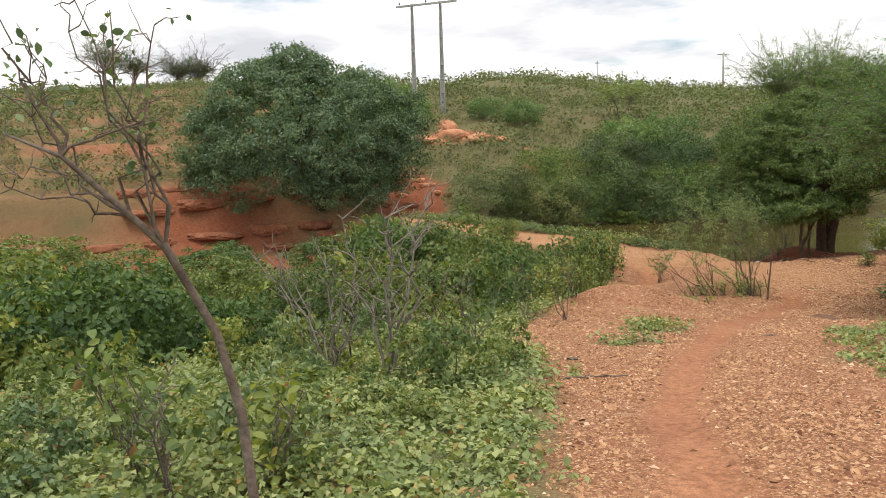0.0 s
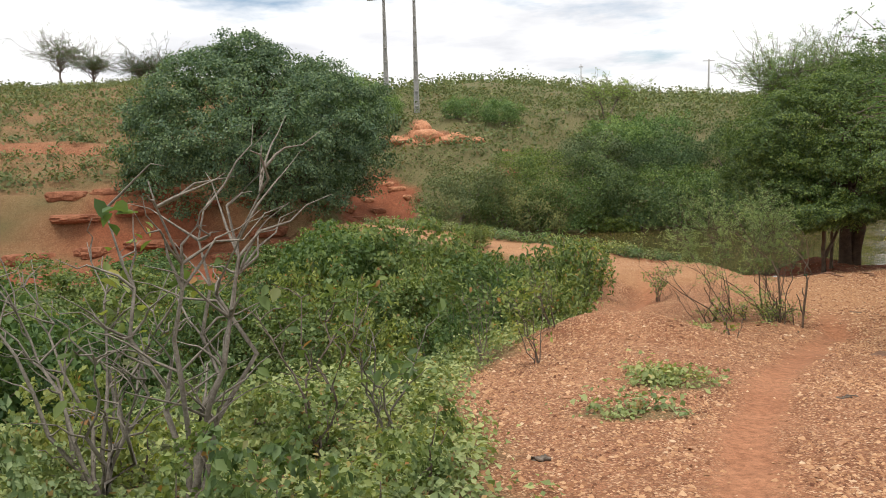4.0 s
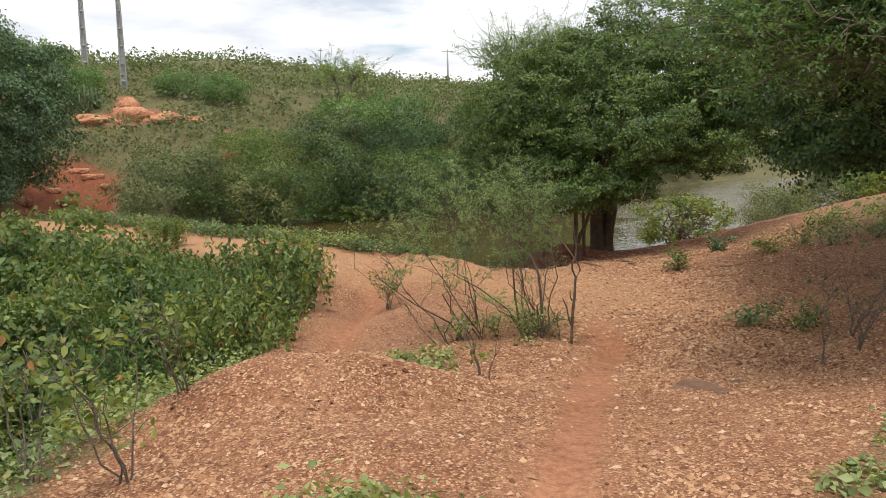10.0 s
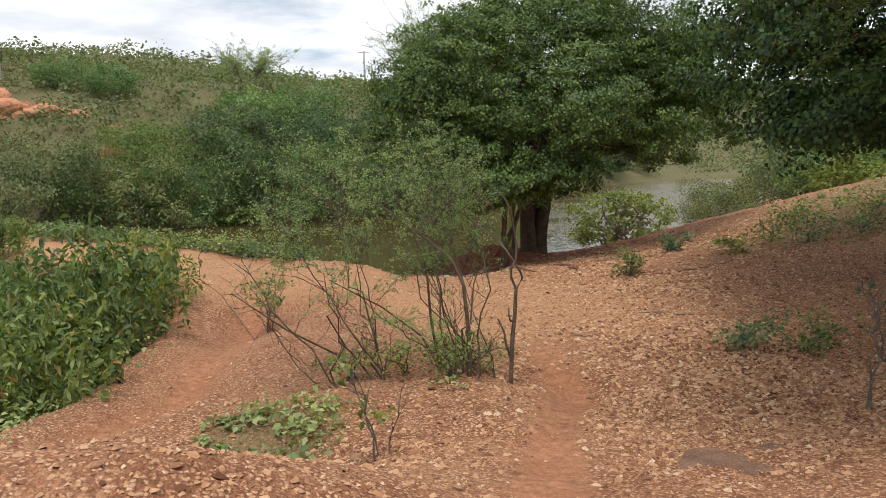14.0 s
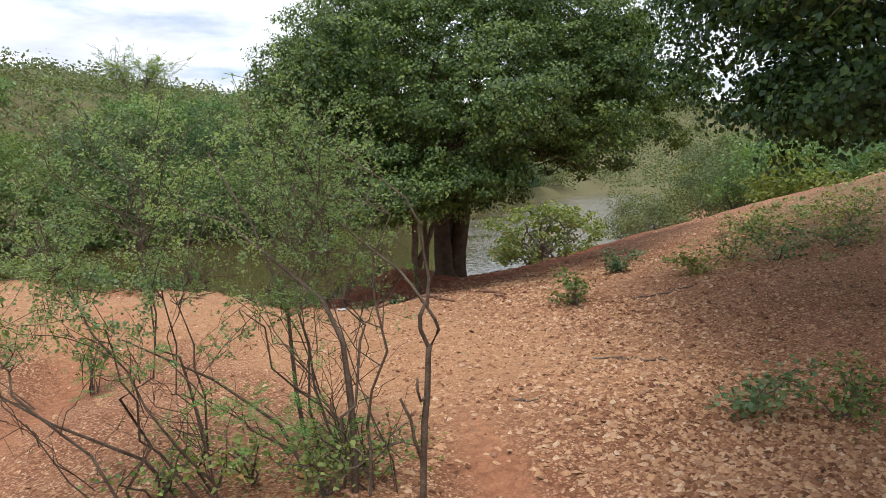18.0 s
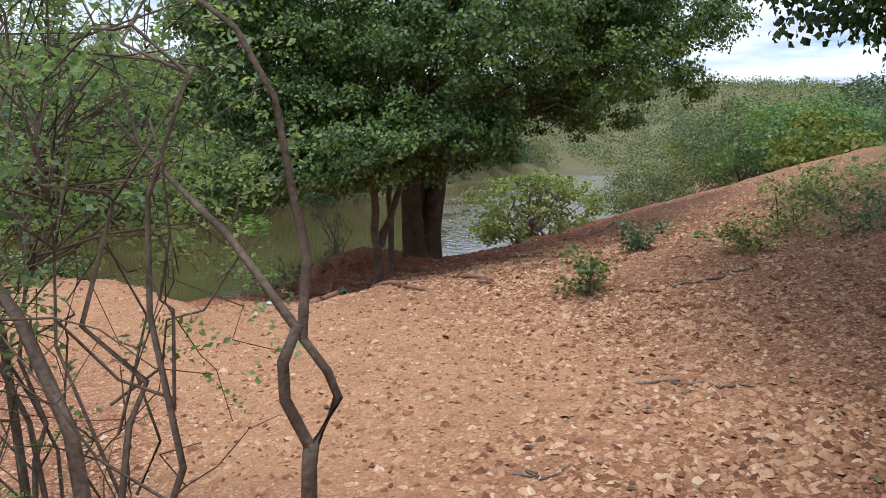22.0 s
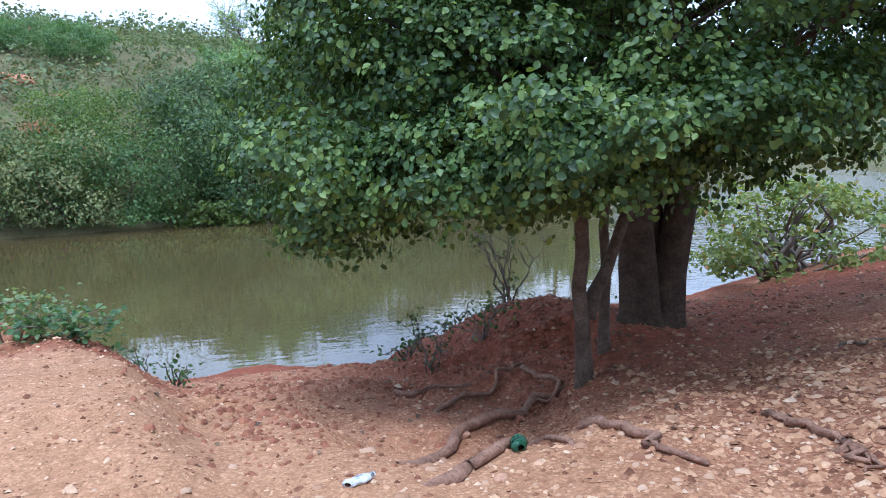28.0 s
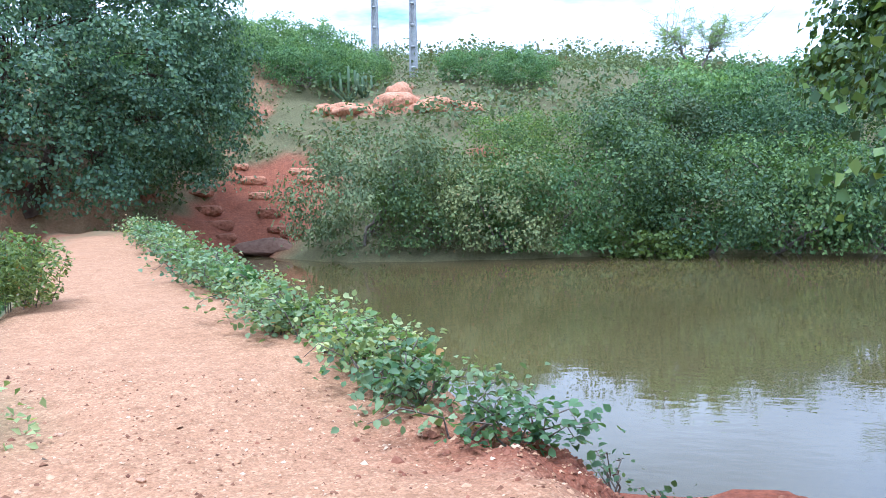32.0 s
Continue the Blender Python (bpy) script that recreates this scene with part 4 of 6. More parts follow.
def far_pole(x, y, h, r=0.16, arm=1.3):
    z = gz(x, y)
    th = thing("utility_pole", "distant slim utility pole with a short crossarm on the hill", "power pole", (x, y, z), group="distant poles")
    s = Soup(); tube(s, [(0, 0, -0.3), (0, 0, h * 0.5), (0, 0, h)], [r, r * 0.85, r * 0.6], 8)
    part("pole", s.mesh("pole", M_CONCRETE, True), th)
    s = Soup(); tube(s, [(-arm, 0, h - 0.4), (0, 0, h - 0.38), (arm, 0, h - 0.4)], [0.08, 0.08, 0.08], 4)
    part("crossarm", s.mesh("crossarm", M_CONCRETE), th)


far_pole(60.2, 176.5, 8.5, 0.25)
far_pole(24, 128, 5, 0.1, 0.3)


# ---- shrubs ----
def shrub_mesh(seed, r, h, n, per, leaf, lobe, leaf_m, lump=0.22, stems=4, full=False, flat=0.65):
    """Crown and single stems of one shrub about its foot."""
    rng = np.random.default_rng(seed)
    pts, out, cs = lobes(rng, (0, 0, h * 0.46), (r, r, h * 0.5), n, max(4, per // 13), 13, lobe, lobe * 0.26, low=-0.9, lump=lump, inner=0.45, flat=flat)
    pts[:, 2] = np.abs(pts[:, 2])
    ls = Soup()
    leaves(ls, pts, leaf, rng, facing=unit(out * [1, 1, 0.6] + [0, 0, 0.5]), spread=0.5, slim=0.65, full=full)
    sm = []
    for k in range(stems):
        ss = Soup()
        c = cs[rng.integers(len(cs))]
        tube(ss, limb(rng, (rng.uniform(-.2, .2) * r, rng.uniform(-.2, .2) * r, -0.15), c, 0.05, 5, 0.05), np.linspace(0.05, 0.008, 6) * max(r, 0.6) / 1.6, 5)
        sm.append(ss.mesh("stem", M_TWIG, True))
    return ls.mesh("crown", leaf_m), sm


def put_shrub(pair, x, y, s, label, name="shrub", group="", rz=0.0, sz=1.0, category="shrub", dz=-0.05):
    ob = thing(name, label, category, (x, y, gz(x, y) + dz), group)
    ob.rotation_euler = (0, 0, rz); ob.scale = (s, s, s * sz)
    part("crown", pair[0], ob)
    for me in pair[1]:
        part("stem", me, ob)
    return ob


FAR_SHRUB = [shrub_mesh(40 + k, 2.0, 2.9, 30, 300, 0.115, 0.85, m) for k, m in enumerate((M_LEAF_BUSH, M_LEAF_BRIGHT, M_LEAF_SCRUB, M_LEAF_DARK))]
FINE_SHRUB = shrub_mesh(50, 2.2, 2.6, 70, 110, 0.13, 0.6, M_LEAF_FINE)
YELLOW_SHRUB = shrub_mesh(51, 1.3, 1.3, 40, 70, 0.15, 0.42, M_LEAF_YELLOW)
rs = np.random.default_rng(77)
for x, y, s, k, sz in [(2.6, 48.9, 1.0, 2, 1.15), (4.6, 49.0, 0.95, 0, 1.1), (6.4, 49.2, 0.9, 2, 1.05), (8.0, 49.5, 1.0, 1, 1.05), (10.0, 50.9, 1.1, 3, 1.1), (12.4, 50.1, 1.1, 0, 1.05), (14.8, 50.5, 1.15, 1, 1.1),
                       (17.4, 50.9, 1.1, 0, 1.05), (20.2, 51.6, 1.15, 3, 1.1), (23.2, 53.0, 1.2, 0, 1.1), (26.5, 55.8, 1.2, 1, 1.1), (30, 58.2, 1.25, 3, 1.1), (33.5, 60.3, 1.2, 0, 1.0), (37.5, 62.6, 1.2, 1, 1.0), (41.5, 64.8, 1.0, 3, 0.8), (46, 67.5, 0.8, 2, 0.7),
                       (6.8, 53.0, 0.95, 1, 0.9), (11.2, 54.4, 1.05, 2, 1.0), (15.5, 54.6, 1.1, 0, 1.05), (19.5, 56.0, 1.1, 3, 1.0), (24.5, 58.6, 1.1, 1, 1.0)]:
    put_shrub(FAR_SHRUB[k], x, y - (0.55 if y < 52 else 0.0), s, "dense green shrub lining the far bank of the pond", group="far bank shrubs", rz=rs.uniform(0, 6), sz=sz)
put_shrub(YELLOW_SHRUB, 10.9, 49.1, 1.05, "low yellow-green shrub hanging over the far bank", rz=1.0, sz=0.9)
put_shrub(FINE_SHRUB, 12.6, 57.0, 1.15, "pale feathery shrub rising above the far bank", rz=2.0, sz=1.1)
put_shrub(FINE_SHRUB, 15.6, 58.2, 1.1, "pale feathery shrub rising above the far bank", rz=0.4, sz=1.1)
for k, (x, y, s) in enumerate([(24, 28.5, 0.9), (26.5, 30.5, 0.95), (29.5, 33, 1.0), (25.5, 26.5, 0.8), (29, 28.5, 1.0), (33, 31, 1.1), (36, 35, 1.2), (31.5, 36, 0.9), (27.5, 33.5, 0.8), (38, 30, 1.2), (34, 27, 1.0), (22.6, 32.4, 0.55), (41, 38, 1.2), (45, 44, 1.2), (49, 52, 1.2), (56, 60, 1.3)]):
    put_shrub((YELLOW_SHRUB, FINE_SHRUB, FAR_SHRUB[2])[k % 3], x, y, s, "yellow-green shrub on the slope beyond the crest", group="crest shrubs", rz=rs.uniform(0, 6), sz=0.9)
for x, y, s in [(-7.2, 57.5, 0.8), (-8.5, 60, 1.0), (-11, 57, 0.9), (-4.6, 63.2, 0.9), (-6.8, 64.5, 1.0), (-3.0, 65.0, 0.85), (-5.2, 67.5, 1.05), (-8.6, 67.0, 1.0), (-2.6, 68.0, 0.7), (3.2, 65.5, 0.7), (6.0, 64.0, 0.8)]:
    put_shrub(FINE_SHRUB, x, y, s, "grey-green shrub on the slope beside the track", group="slope shrubs", rz=rs.uniform(0, 6))


def hillside():
    """Low scrub over the hills across the pond, thinning on the bare red ground."""
    rng = np.random.default_rng(9)
    ls = Soup()
    n = 5600
    y = 45 + (rng.uniform(0, 1, n) ** 1.7) * 150
    x = rng.uniform(-0.75, 1.0, n) * (y + 10)
    keep = (bare_far(x, y) < 0.4) & (shore(x, y) > 1.0) & (y > np.interp(x, [-80, -5, 0, 20, 60, 120], [45, 47, 51, 56, 72, 95]))
    x, y = x[keep], y[keep]
    z = ground_z(x, y)
    s = rng.uniform(0.5, 1.15, len(x)) * np.interp(y, [50, 90, 200], [1.0, 1.4, 2.6])
    tall = rng.uniform(0.7, 1.25, len(x)) * np.where(x < -6, 0.55, 0.85)
    per = 34
    d = unit(rng.standard_normal((len(x), per, 3))); d[..., 2] = np.abs(d[..., 2])
    p = np.stack([x, y, z], 1)[:, None] + d * (s[:, None, None] * [0.95, 0.95, 1.25]) * rng.uniform(0.6, 1.05, (len(x), per, 1)) * np.stack([tall * 0 + 1, tall * 0 + 1, tall], 1)[:, None]
    size = np.repeat(s * 0.24, per)
    leaves(ls, p.reshape(-1, 3), size, rng, facing=unit(d.reshape(-1, 3) + [0, 0, 0.5]), spread=0.6, slim=0.7)
    n = 3800
    y = rng.uniform(45, 84, n); x = rng.uniform(-38, 48, n)
    keep = (bare_far(x, y) < 0.45) & (shore(x, y) > 2.0) & (y > np.interp(x, [-80, -5, 0, 20, 60], [45, 46.5, 50, 54, 72]))
    x, y = x[keep], y[keep]; z = ground_z(x, y)
    s = rng.uniform(0.35, 0.75, len(x)); per = 30
    d = unit(rng.standard_normal((len(x), per, 3))); d[..., 2] = np.abs(d[..., 2])
    p = np.stack([x, y, z], 1)[:, None] + d * (s[:, None, None] * [1, 1, 1.1]) * rng.uniform(0.5, 1.05, (len(x), per, 1))
    leaves(ls, p.reshape(-1, 3), np.repeat(s * 0.25, per), rng, facing=unit(d.reshape(-1, 3) + [0, 0, 0.5]), spread=0.6, slim=0.65)
    n = 4200
    x = 24 + rng.uniform(0, 1, n) ** 1.5 * 230; y = rng.uniform(8, 190, n)
    keep = (shore(x, y) > 0.4) & (y < 58 + 1.15 * (x - 30)) & (y > 0.3 * x - 4)
    x, y = x[keep], y[keep]; z = ground_z(x, y)
    s = rng.uniform(0.45, 1.0, len(x)) * np.interp(x, [24, 60, 150, 250], [0.9, 1.3, 2.4, 3.4]); per = 28
    d = unit(rng.standard_normal((len(x), per, 3))); d[..., 2] = np.abs(d[..., 2])
    p = np.stack([x, y, z], 1)[:, None] + d * (s[:, None, None] * [1, 1, 1.1]) * rng.uniform(0.5, 1.05, (len(x), per, 1))
    leaves(ls, p.reshape(-1, 3), np.repeat(s * 0.25, per), rng, facing=unit(d.reshape(-1, 3) + [0, 0, 0.5]), spread=0.6, slim=0.65)
    tagged(new("scrub", ls.mesh("scrub", M_LEAF_SCRUB)), "low grey-green scrub covering the hillside", "scrub", kind="stuff")


hillside()

# valley bushes below the dam, on the near left
VALLEY = [shrub_mesh(60 + k, 1.6, 2.4, 90, 90, 0.12, 0.42, m) for k, m in enumerate((M_LEAF_BRIGHT, M_LEAF_HERB, M_LEAF_HERB))]
for x, y, s, k, sz in [(-7.8, 17.0, 1.4, 0, 1.05), (-9.8, 15.0, 1.35, 1, 1.0), (-6.0, 20.0, 1.05, 0, 0.9), (-11.5, 19, 1.4, 1, 1.05), (-8.6, 22.5, 1.1, 1, 0.85), (-5.0, 24.5, 0.9, 2, 0.8), (-7.6, 28.0, 1.05, 2, 0.85), (-9.8, 34.0, 1.1, 0, 0.75), (-5.2, 33.0, 1.0, 2, 0.75), (-1.8, 27.5, 1.15, 0, 1.0), (0.4, 28.2, 1.15, 1, 1.0), (2.0, 26.8, 1.05, 0, 0.95),
                       (-3.4, 30.0, 1.0, 1, 0.85), (-12, 30, 1.2, 1, 0.75), (-15, 25, 1.4, 0, 0.9), (0.2, 23.6, 0.9, 2, 0.85), (-2.6, 22.6, 0.9, 1, 0.75), (-18, 34, 1.4, 1, 0.7), (1.4, 30.5, 0.9, 0, 0.9), (-0.4, 33.5, 0.9, 1, 0.9), (-3.0, 38.0, 1.0, 0, 0.9)]:
    put_shrub(VALLEY[k], x, y, s, "leafy green bush filling the hollow below the dam", name="bush", group="hollow bushes", rz=rs.uniform(0, 6), sz=sz * (1.22 if -6 < x < 1.8 else 1.0), category="bush")
def stalk_bush(seed, r, h, n, leaf, leaf_m, per=24):
    """Upright leafy stalks fanning from one foot, with drooping leaves."""
    rng = np.random.default_rng(seed)
    ls, stalks = Soup(), []
    for k in range(n):
        a, q = rng.uniform(0, 6.28), rng.uniform(0, 1) ** 0.6
        foot = np.array([math.cos(a) * r * q * 0.7, math.sin(a) * r * q * 0.7, -0.1])
        top = np.array([math.cos(a) * r * q * 1.15, math.sin(a) * r * q * 1.15, h * rng.uniform(0.75, 1.1) * (1 - 0.35 * q * q)])
        p = limb(rng, foot, top, 0.03, 6, 0.025)
        if k % 6 == 0:
            ss = Soup(); tube(ss, p, np.linspace(0.011, 0.004, 7), 5); stalks.append(ss.mesh("stem", M_TWIG, True))
        f = np.sort(rng.uniform(0.25, 1.0, per)) * 6
        i = np.minimum(f.astype(int), 5); f = (f - i)[:, None]
        at = p[i] * (1 - f) + p[i + 1] * f
        way = unit(rng.standard_normal((per, 3)) * [1, 1, 0.2])
        leaves(ls, at + way * leaf * 0.55 - [0, 0, leaf * 0.15], leaf, rng, facing=unit(way * 0.55 + [0, 0, 0.75]), spread=0.3, slim=0.4, droop=0.6, full=True)
    return ls.mesh("crown", leaf_m), stalks


TALL = [stalk_bush(70, 1.15, 1.75, 110, 0.115, M_LEAF_HERB, 32), stalk_bush(71, 1.1, 1.7, 100, 0.1, M_LEAF_BRIGHT, 32)]
BROAD = stalk_bush(72, 0.8, 1.1, 46, 0.125, M_LEAF_HERB, 17)
for x, y, s in [(0.4, 17.4, 1.0), (1.4, 18.2, 1.05), (-0.8, 16.6, 1.0), (-2.0, 15.6, 1.0), (0.9, 19.6, 1.1), (-1.6, 18.4, 1.1), (-3.2, 14.6, 0.95), (2.1, 19.0, 0.8), (-0.6, 20.6, 1.1)]:
    put_shrub(BROAD, x, y, s, "pale broad-leaved weed clump at the edge of the hollow", name="broad_weed", group="broad weeds", rz=rs.uniform(0, 6), category="weed")
for x, y, s, k, sz in [(4.1, 24.4, 1.05, 0, 1.1), (2.8, 23.4, 1.05, 1, 1.15), (3.3, 22.0, 0.9, 0, 1.0), (2.4, 25.4, 1.05, 0, 1.15), (4.7, 26.2, 0.85, 0, 0.95), (1.5, 21.8, 0.95, 1, 1.05), (1.9, 20.0, 0.75, 1, 0.95), (2.3, 32.8, 0.6, 0, 0.75), (1.5, 31.8, 0.75, 1, 0.85), (0.6, 24.8, 1.0, 0, 1.15), (-0.9, 23.8, 1.0, 0, 1.1), (-2.4, 25.6, 1.05, 0, 1.15), (1.2, 27.2, 1.0, 0, 1.25), (-0.6, 21.9, 0.9, 0, 1.0), (-4.2, 22.6, 1.05, 0, 1.1), (3.0, 27.4, 0.9, 0, 1.1)]:
    put_shrub(TALL[k], x, y, s, "tall weedy bush with drooping yellowed lower leaves", name="weed_bush", group="weed bushes", rz=rs.uniform(0, 6), sz=sz * 1.32, category="bush")

# bank bush by the tree
BANKB = shrub_mesh(81, 1.15, 1.4, 60, 66, 0.085, 0.3, M_LEAF_HERB, stems=34)
put_shrub(BANKB, 18.5, 32.1, 1.42, "tangled bush at the water's edge beyond the tree", name="bank_bush", category="bush", sz=0.85)
put_shrub(BANKB, 25.6, 34.9, 0.9, "tangled bush at the water's edge beyond the tree", name="bank_bush", category="bush", rz=4)


# ---- thorn bush with its forked snag ----
def thorn_bush():
    cx, cy = 7.05, 19.8
    base = (cx, cy, gz(cx, cy))
    rng = np.random.default_rng(31)
    stems = []
    for k in range(17):
        if k < 9:
            fx, fy = 7.4 + rng.uniform(-0.2, 0.2), 19.4 + rng.uniform(-0.25, 0.3)
        elif k < 14:
            fx, fy = 6.62 + rng.uniform(-0.12, 0.12), 19.85 + rng.uniform(-0.15, 0.15)
        else:
            fx, fy = 6.3 + rng.uniform(-0.1, 0.1), 19.95 + rng.uniform(-0.1, 0.1)
        z0 = gz(fx, fy)
        lean = rng.uniform(-1.25, 0.25)
        stems.append(((fx, fy, z0 - 0.08), (fx + lean, fy + rng.uniform(-0.1, 0.9), z0 + rng.uniform(1.0, 1.7) - 0.25 * abs(lean)), rng.uniform(0.006, 0.012)))
    bush = feathery_tree("thorn_bush", "open thorny bush with many thin grey-brown stems and feathery leaves", base, stems,
                         (6.75, 20.5, 2.85), (1.65, 1.15, 1.1), 33, 150, 0.1, M_LEAF_THORN, category="bush", low=-0.75, wild=0.08, per=18, first=4, bark=M_THORN, fine=0.55, pairs=8, leaflet=0.027)
    # bare reddish twigs fanning from the foot, a few with fresh sprays
    tw, fresh = Soup(), Soup()
    for k in range(75):
        foot, top, _ = stems[rng.integers(len(stems))]
        foot, top = np.array(foot) - base, np.array(top) - base
        a = foot + (top - foot) * rng.uniform(0.03, 0.7)
        b = a + np.array([rng.uniform(-0.6, 0.35), rng.uniform(-0.4, 0.4), rng.uniform(0.15, 0.7)])
        p = limb(rng, a, b, 0.06, 5, 0.05)
        tube(tw, p, np.linspace(0.004, 0.0015, 6), 4)
        for _ in range(2):
            i = rng.integers(2, 5)
            tube(tw, limb(rng, p[i], p[i] + rng.normal(0, 0.14, 3) + [0, 0, 0.06], 0.02, 3, 0.05), np.linspace(0.0025, 0.0012, 4), 3)
        if k % 4 == 0:
            fronds(fresh, p[rng.integers(2, 6, 7)] + rng.normal(0, 0.02, (7, 3)), rng.standard_normal((7, 3)), 0.07, rng, 6)
    tagged(part("bare_twig", tw.mesh("bare_twig", M_THORN, True), bush), kind="stuff")
    for c, n in (((6.75, 19.55, 1.75), 70), ((7.05, 19.35, 1.62), 60), ((6.2, 19.8, 2.0), 50)):
        fronds(fresh, np.array(c) - base + rng.normal(0, 1, (n, 3)) * [0.17, 0.1, 0.06], rng.standard_normal((n, 3)) * [1, 1, 0.3], 0.08, rng, 7)
    part("fresh_foliage", fresh.mesh("fresh_foliage", M_LEAF_FRESH), bush)
    o = np.array(base)
    for pts, r0 in [([(7.3, 19.25, 1.05), (7.33, 19.28, 1.4), (7.32, 19.3, 1.75), (7.3, 19.34, 2.08), (7.23, 19.45, 2.32), (7.12, 19.9, 2.5), (6.97, 20.6, 2.75), (6.8, 21.3, 2.82)], 0.024),
                    ([(7.3, 19.9, 1.05), (7.24, 20.0, 1.6), (7.22, 20.05, 2.17), (7.1, 20.3, 2.7), (6.9, 20.6, 3.2)], 0.018), ([(7.2, 19.5, 1.05), (7.05, 19.8, 1.5), (6.7, 20.0, 1.8), (6.2, 20.1, 2.1)], 0.015),
                    ([(6.6, 20.1, 0.85), (6.3, 20.2, 1.3), (5.8, 20.3, 1.6), (5.3, 20.4, 2.0)], 0.016)]:
        s = Soup(); tube(s, np.array(pts) - o, np.linspace(r0, r0 * 0.3, len(pts)), 7, rng, 0.06)
        part("trunk", s.mesh("trunk", M_THORN, True), bush)
    return bush


thorn_bush()


def snag():
    x, y = 7.66, 19.07
    z = gz(x, y) + 0.03
    th = thing("forked_snag", "bare thin forked tree with a looped stem and broken stubs", "tree", (x, y, z))
    rng = np.random.default_rng(4)
    for pts, r0, r1 in [([(0, 0, -0.1), (0.01, 0.0, 0.2), (0.03, 0.0, 0.45), (0.05, 0.0, 0.62), (0.06, 0.0, 0.85), (0.07, 0.0, 0.9)], 0.036, 0.027),
                        ([(0.07, 0.0, 0.88), (0.02, 0.01, 1.0), (0.02, 0.01, 1.08), (0.055, 0.0, 1.16)], 0.022, 0.018),
                        ([(0.07, 0.0, 0.88), (0.13, -0.01, 0.99), (0.11, -0.01, 1.05), (0.06, 0.0, 1.13)], 0.02, 0.016),
                        ([(0.055, 0.0, 1.14), (0.0, 0.06, 1.25), (-0.04, 0.14, 1.34), (-0.06, 0.4, 1.42), (-0.08, 0.75, 1.53), (-0.1, 1.1, 1.64), (-0.2, 1.5, 1.8)], 0.017, 0.006), ([(-0.08, 0.75, 1.53), (-0.1, 0.9, 1.75), (-0.2, 1.0, 2.05)], 0.009, 0.004),
                        ([(0.06, 0.0, 1.13), (0.08, 0.0, 1.3), (0.06, 0.02, 1.45), (0.04, 0.03, 1.62), (-0.02, 0.07, 1.76), (-0.12, 0.2, 1.88), (-0.3, 0.4, 2.05)], 0.018, 0.006),
                        ([(0.01, 0, 0.2), (-0.05, -0.01, 0.36), (-0.07, -0.01, 0.48), (-0.14, -0.02, 0.62)], 0.02, 0.014),
                        ([(0.05, 0.0, 0.6), (0.0, -0.01, 0.58), (-0.02, -0.01, 0.64), (-0.02, -0.01, 0.72)], 0.017, 0.012)]:
        s = Soup()
        tube(s, pts, np.linspace(r0, r1, len(pts)) * 0.62, 7, rng, 0.08)
        part("stem", s.mesh("stem", M_THORN, True), th)


snag()


def earth_mounds():
    """Rounded bare knolls of orange earth below the poles."""
    rng = np.random.default_rng(52)
    for x, y, r, h in [(4.1, 60.3, 0.75, 0.5), (2.3, 60.7, 1.25, 0.38), (0.7, 61.1, 1.0, 0.45), (-1.3, 61.2, 1.2, 0.35), (-2.7, 60.8, 0.8, 0.4), (0.2, 62.7, 0.75, 0.5), (0.1, 64.5, 0.6, 0.4)]:
        bm = bmesh.new(); bmesh.ops.create_icosphere(bm, subdivisions=4, radius=1)
        f = rng.standard_normal((7, 3)) * 2.2; ph = rng.uniform(0, 6, 7)
        for v in bm.verts:
            d = np.array(v.co)
            v.co *= 1 + 0.1 * float(np.sin(f @ d + ph).sum()) + 0.07 * math.sin(9 * d[0] + 4 * d[1]) + 0.05 * math.sin(17 * d[1] - 13 * d[0] + 8 * d[2])
            v.co.x *= r; v.co.y *= r * 0.8; v.co.z = (v.co.z * h) if v.co.z > 0 else v.co.z * 0.5
        me = bpy.data.meshes.new("knoll"); bm.to_mesh(me); bm.free(); me.materials.append(M_SCAR)
        me.polygons.foreach_set("use_smooth", np.ones(len(me.polygons), bool))
        ob = new("earth_knoll", me); ob.location = (x, y, gz(x, y) - 0.12)
        tagged(ob, "rounded bare knoll of orange earth on the hillside", "knoll", "earth knolls")


earth_mounds()



def column_cactus(x, y, h, seed):
    z = gz(x, y)
    th = thing("column_cactus", "branching grey-green column cactus on the hillside", "cactus", (x, y, z), "hillside cacti")
    rng = np.random.default_rng(seed)
    for k in range(6):
        a = k * 1.05 + rng.uniform(-0.3, 0.3); rr = 0.0 if k == 0 else rng.uniform(0.3, 0.55) * h
        top = h * (1.0 if k == 0 else rng.uniform(0.6, 0.95))
        pts = [(0, 0, -0.1), (rr * 0.6 * math.cos(a), rr * 0.6 * math.sin(a), top * 0.25), (rr * math.cos(a), rr * math.sin(a), top * 0.5), (rr * math.cos(a), rr * math.sin(a), top)]
        s = Soup(); tube(s, pts, [0.08, 0.08, 0.075, 0.055], 9, rng, 0.08)
        part("arm", s.mesh("arm", M_CACTUS, True), th)


column_cactus(-2.1, 62.6, 1.7, 5)
column_cactus(-1.5, 63.2, 1.2, 6)


# ---- loose things on the ground ----
def pebble_shape(rng):
    """A flat chip of stone with a broken outline."""
    k = 5
    a = np.sort(rng.uniform(0, 2 * np.pi, k)) * 0.4 + np.linspace(0, 2 * np.pi, k, endpoint=False) * 0.6
    r = rng.uniform(0.7, 1.15, k)
    ring = np.stack([np.cos(a) * r, np.sin(a) * r * rng.uniform(0.55, 0.9), np.zeros(k)], 1)
    v = np.concatenate([ring, [[rng.uniform(-0.35, 0.35), rng.uniform(-0.25, 0.25), rng.uniform(0.4, 0.75)]]])
    return v, np.array([(i, (i + 1) % k, k) for i in range(k)]), None


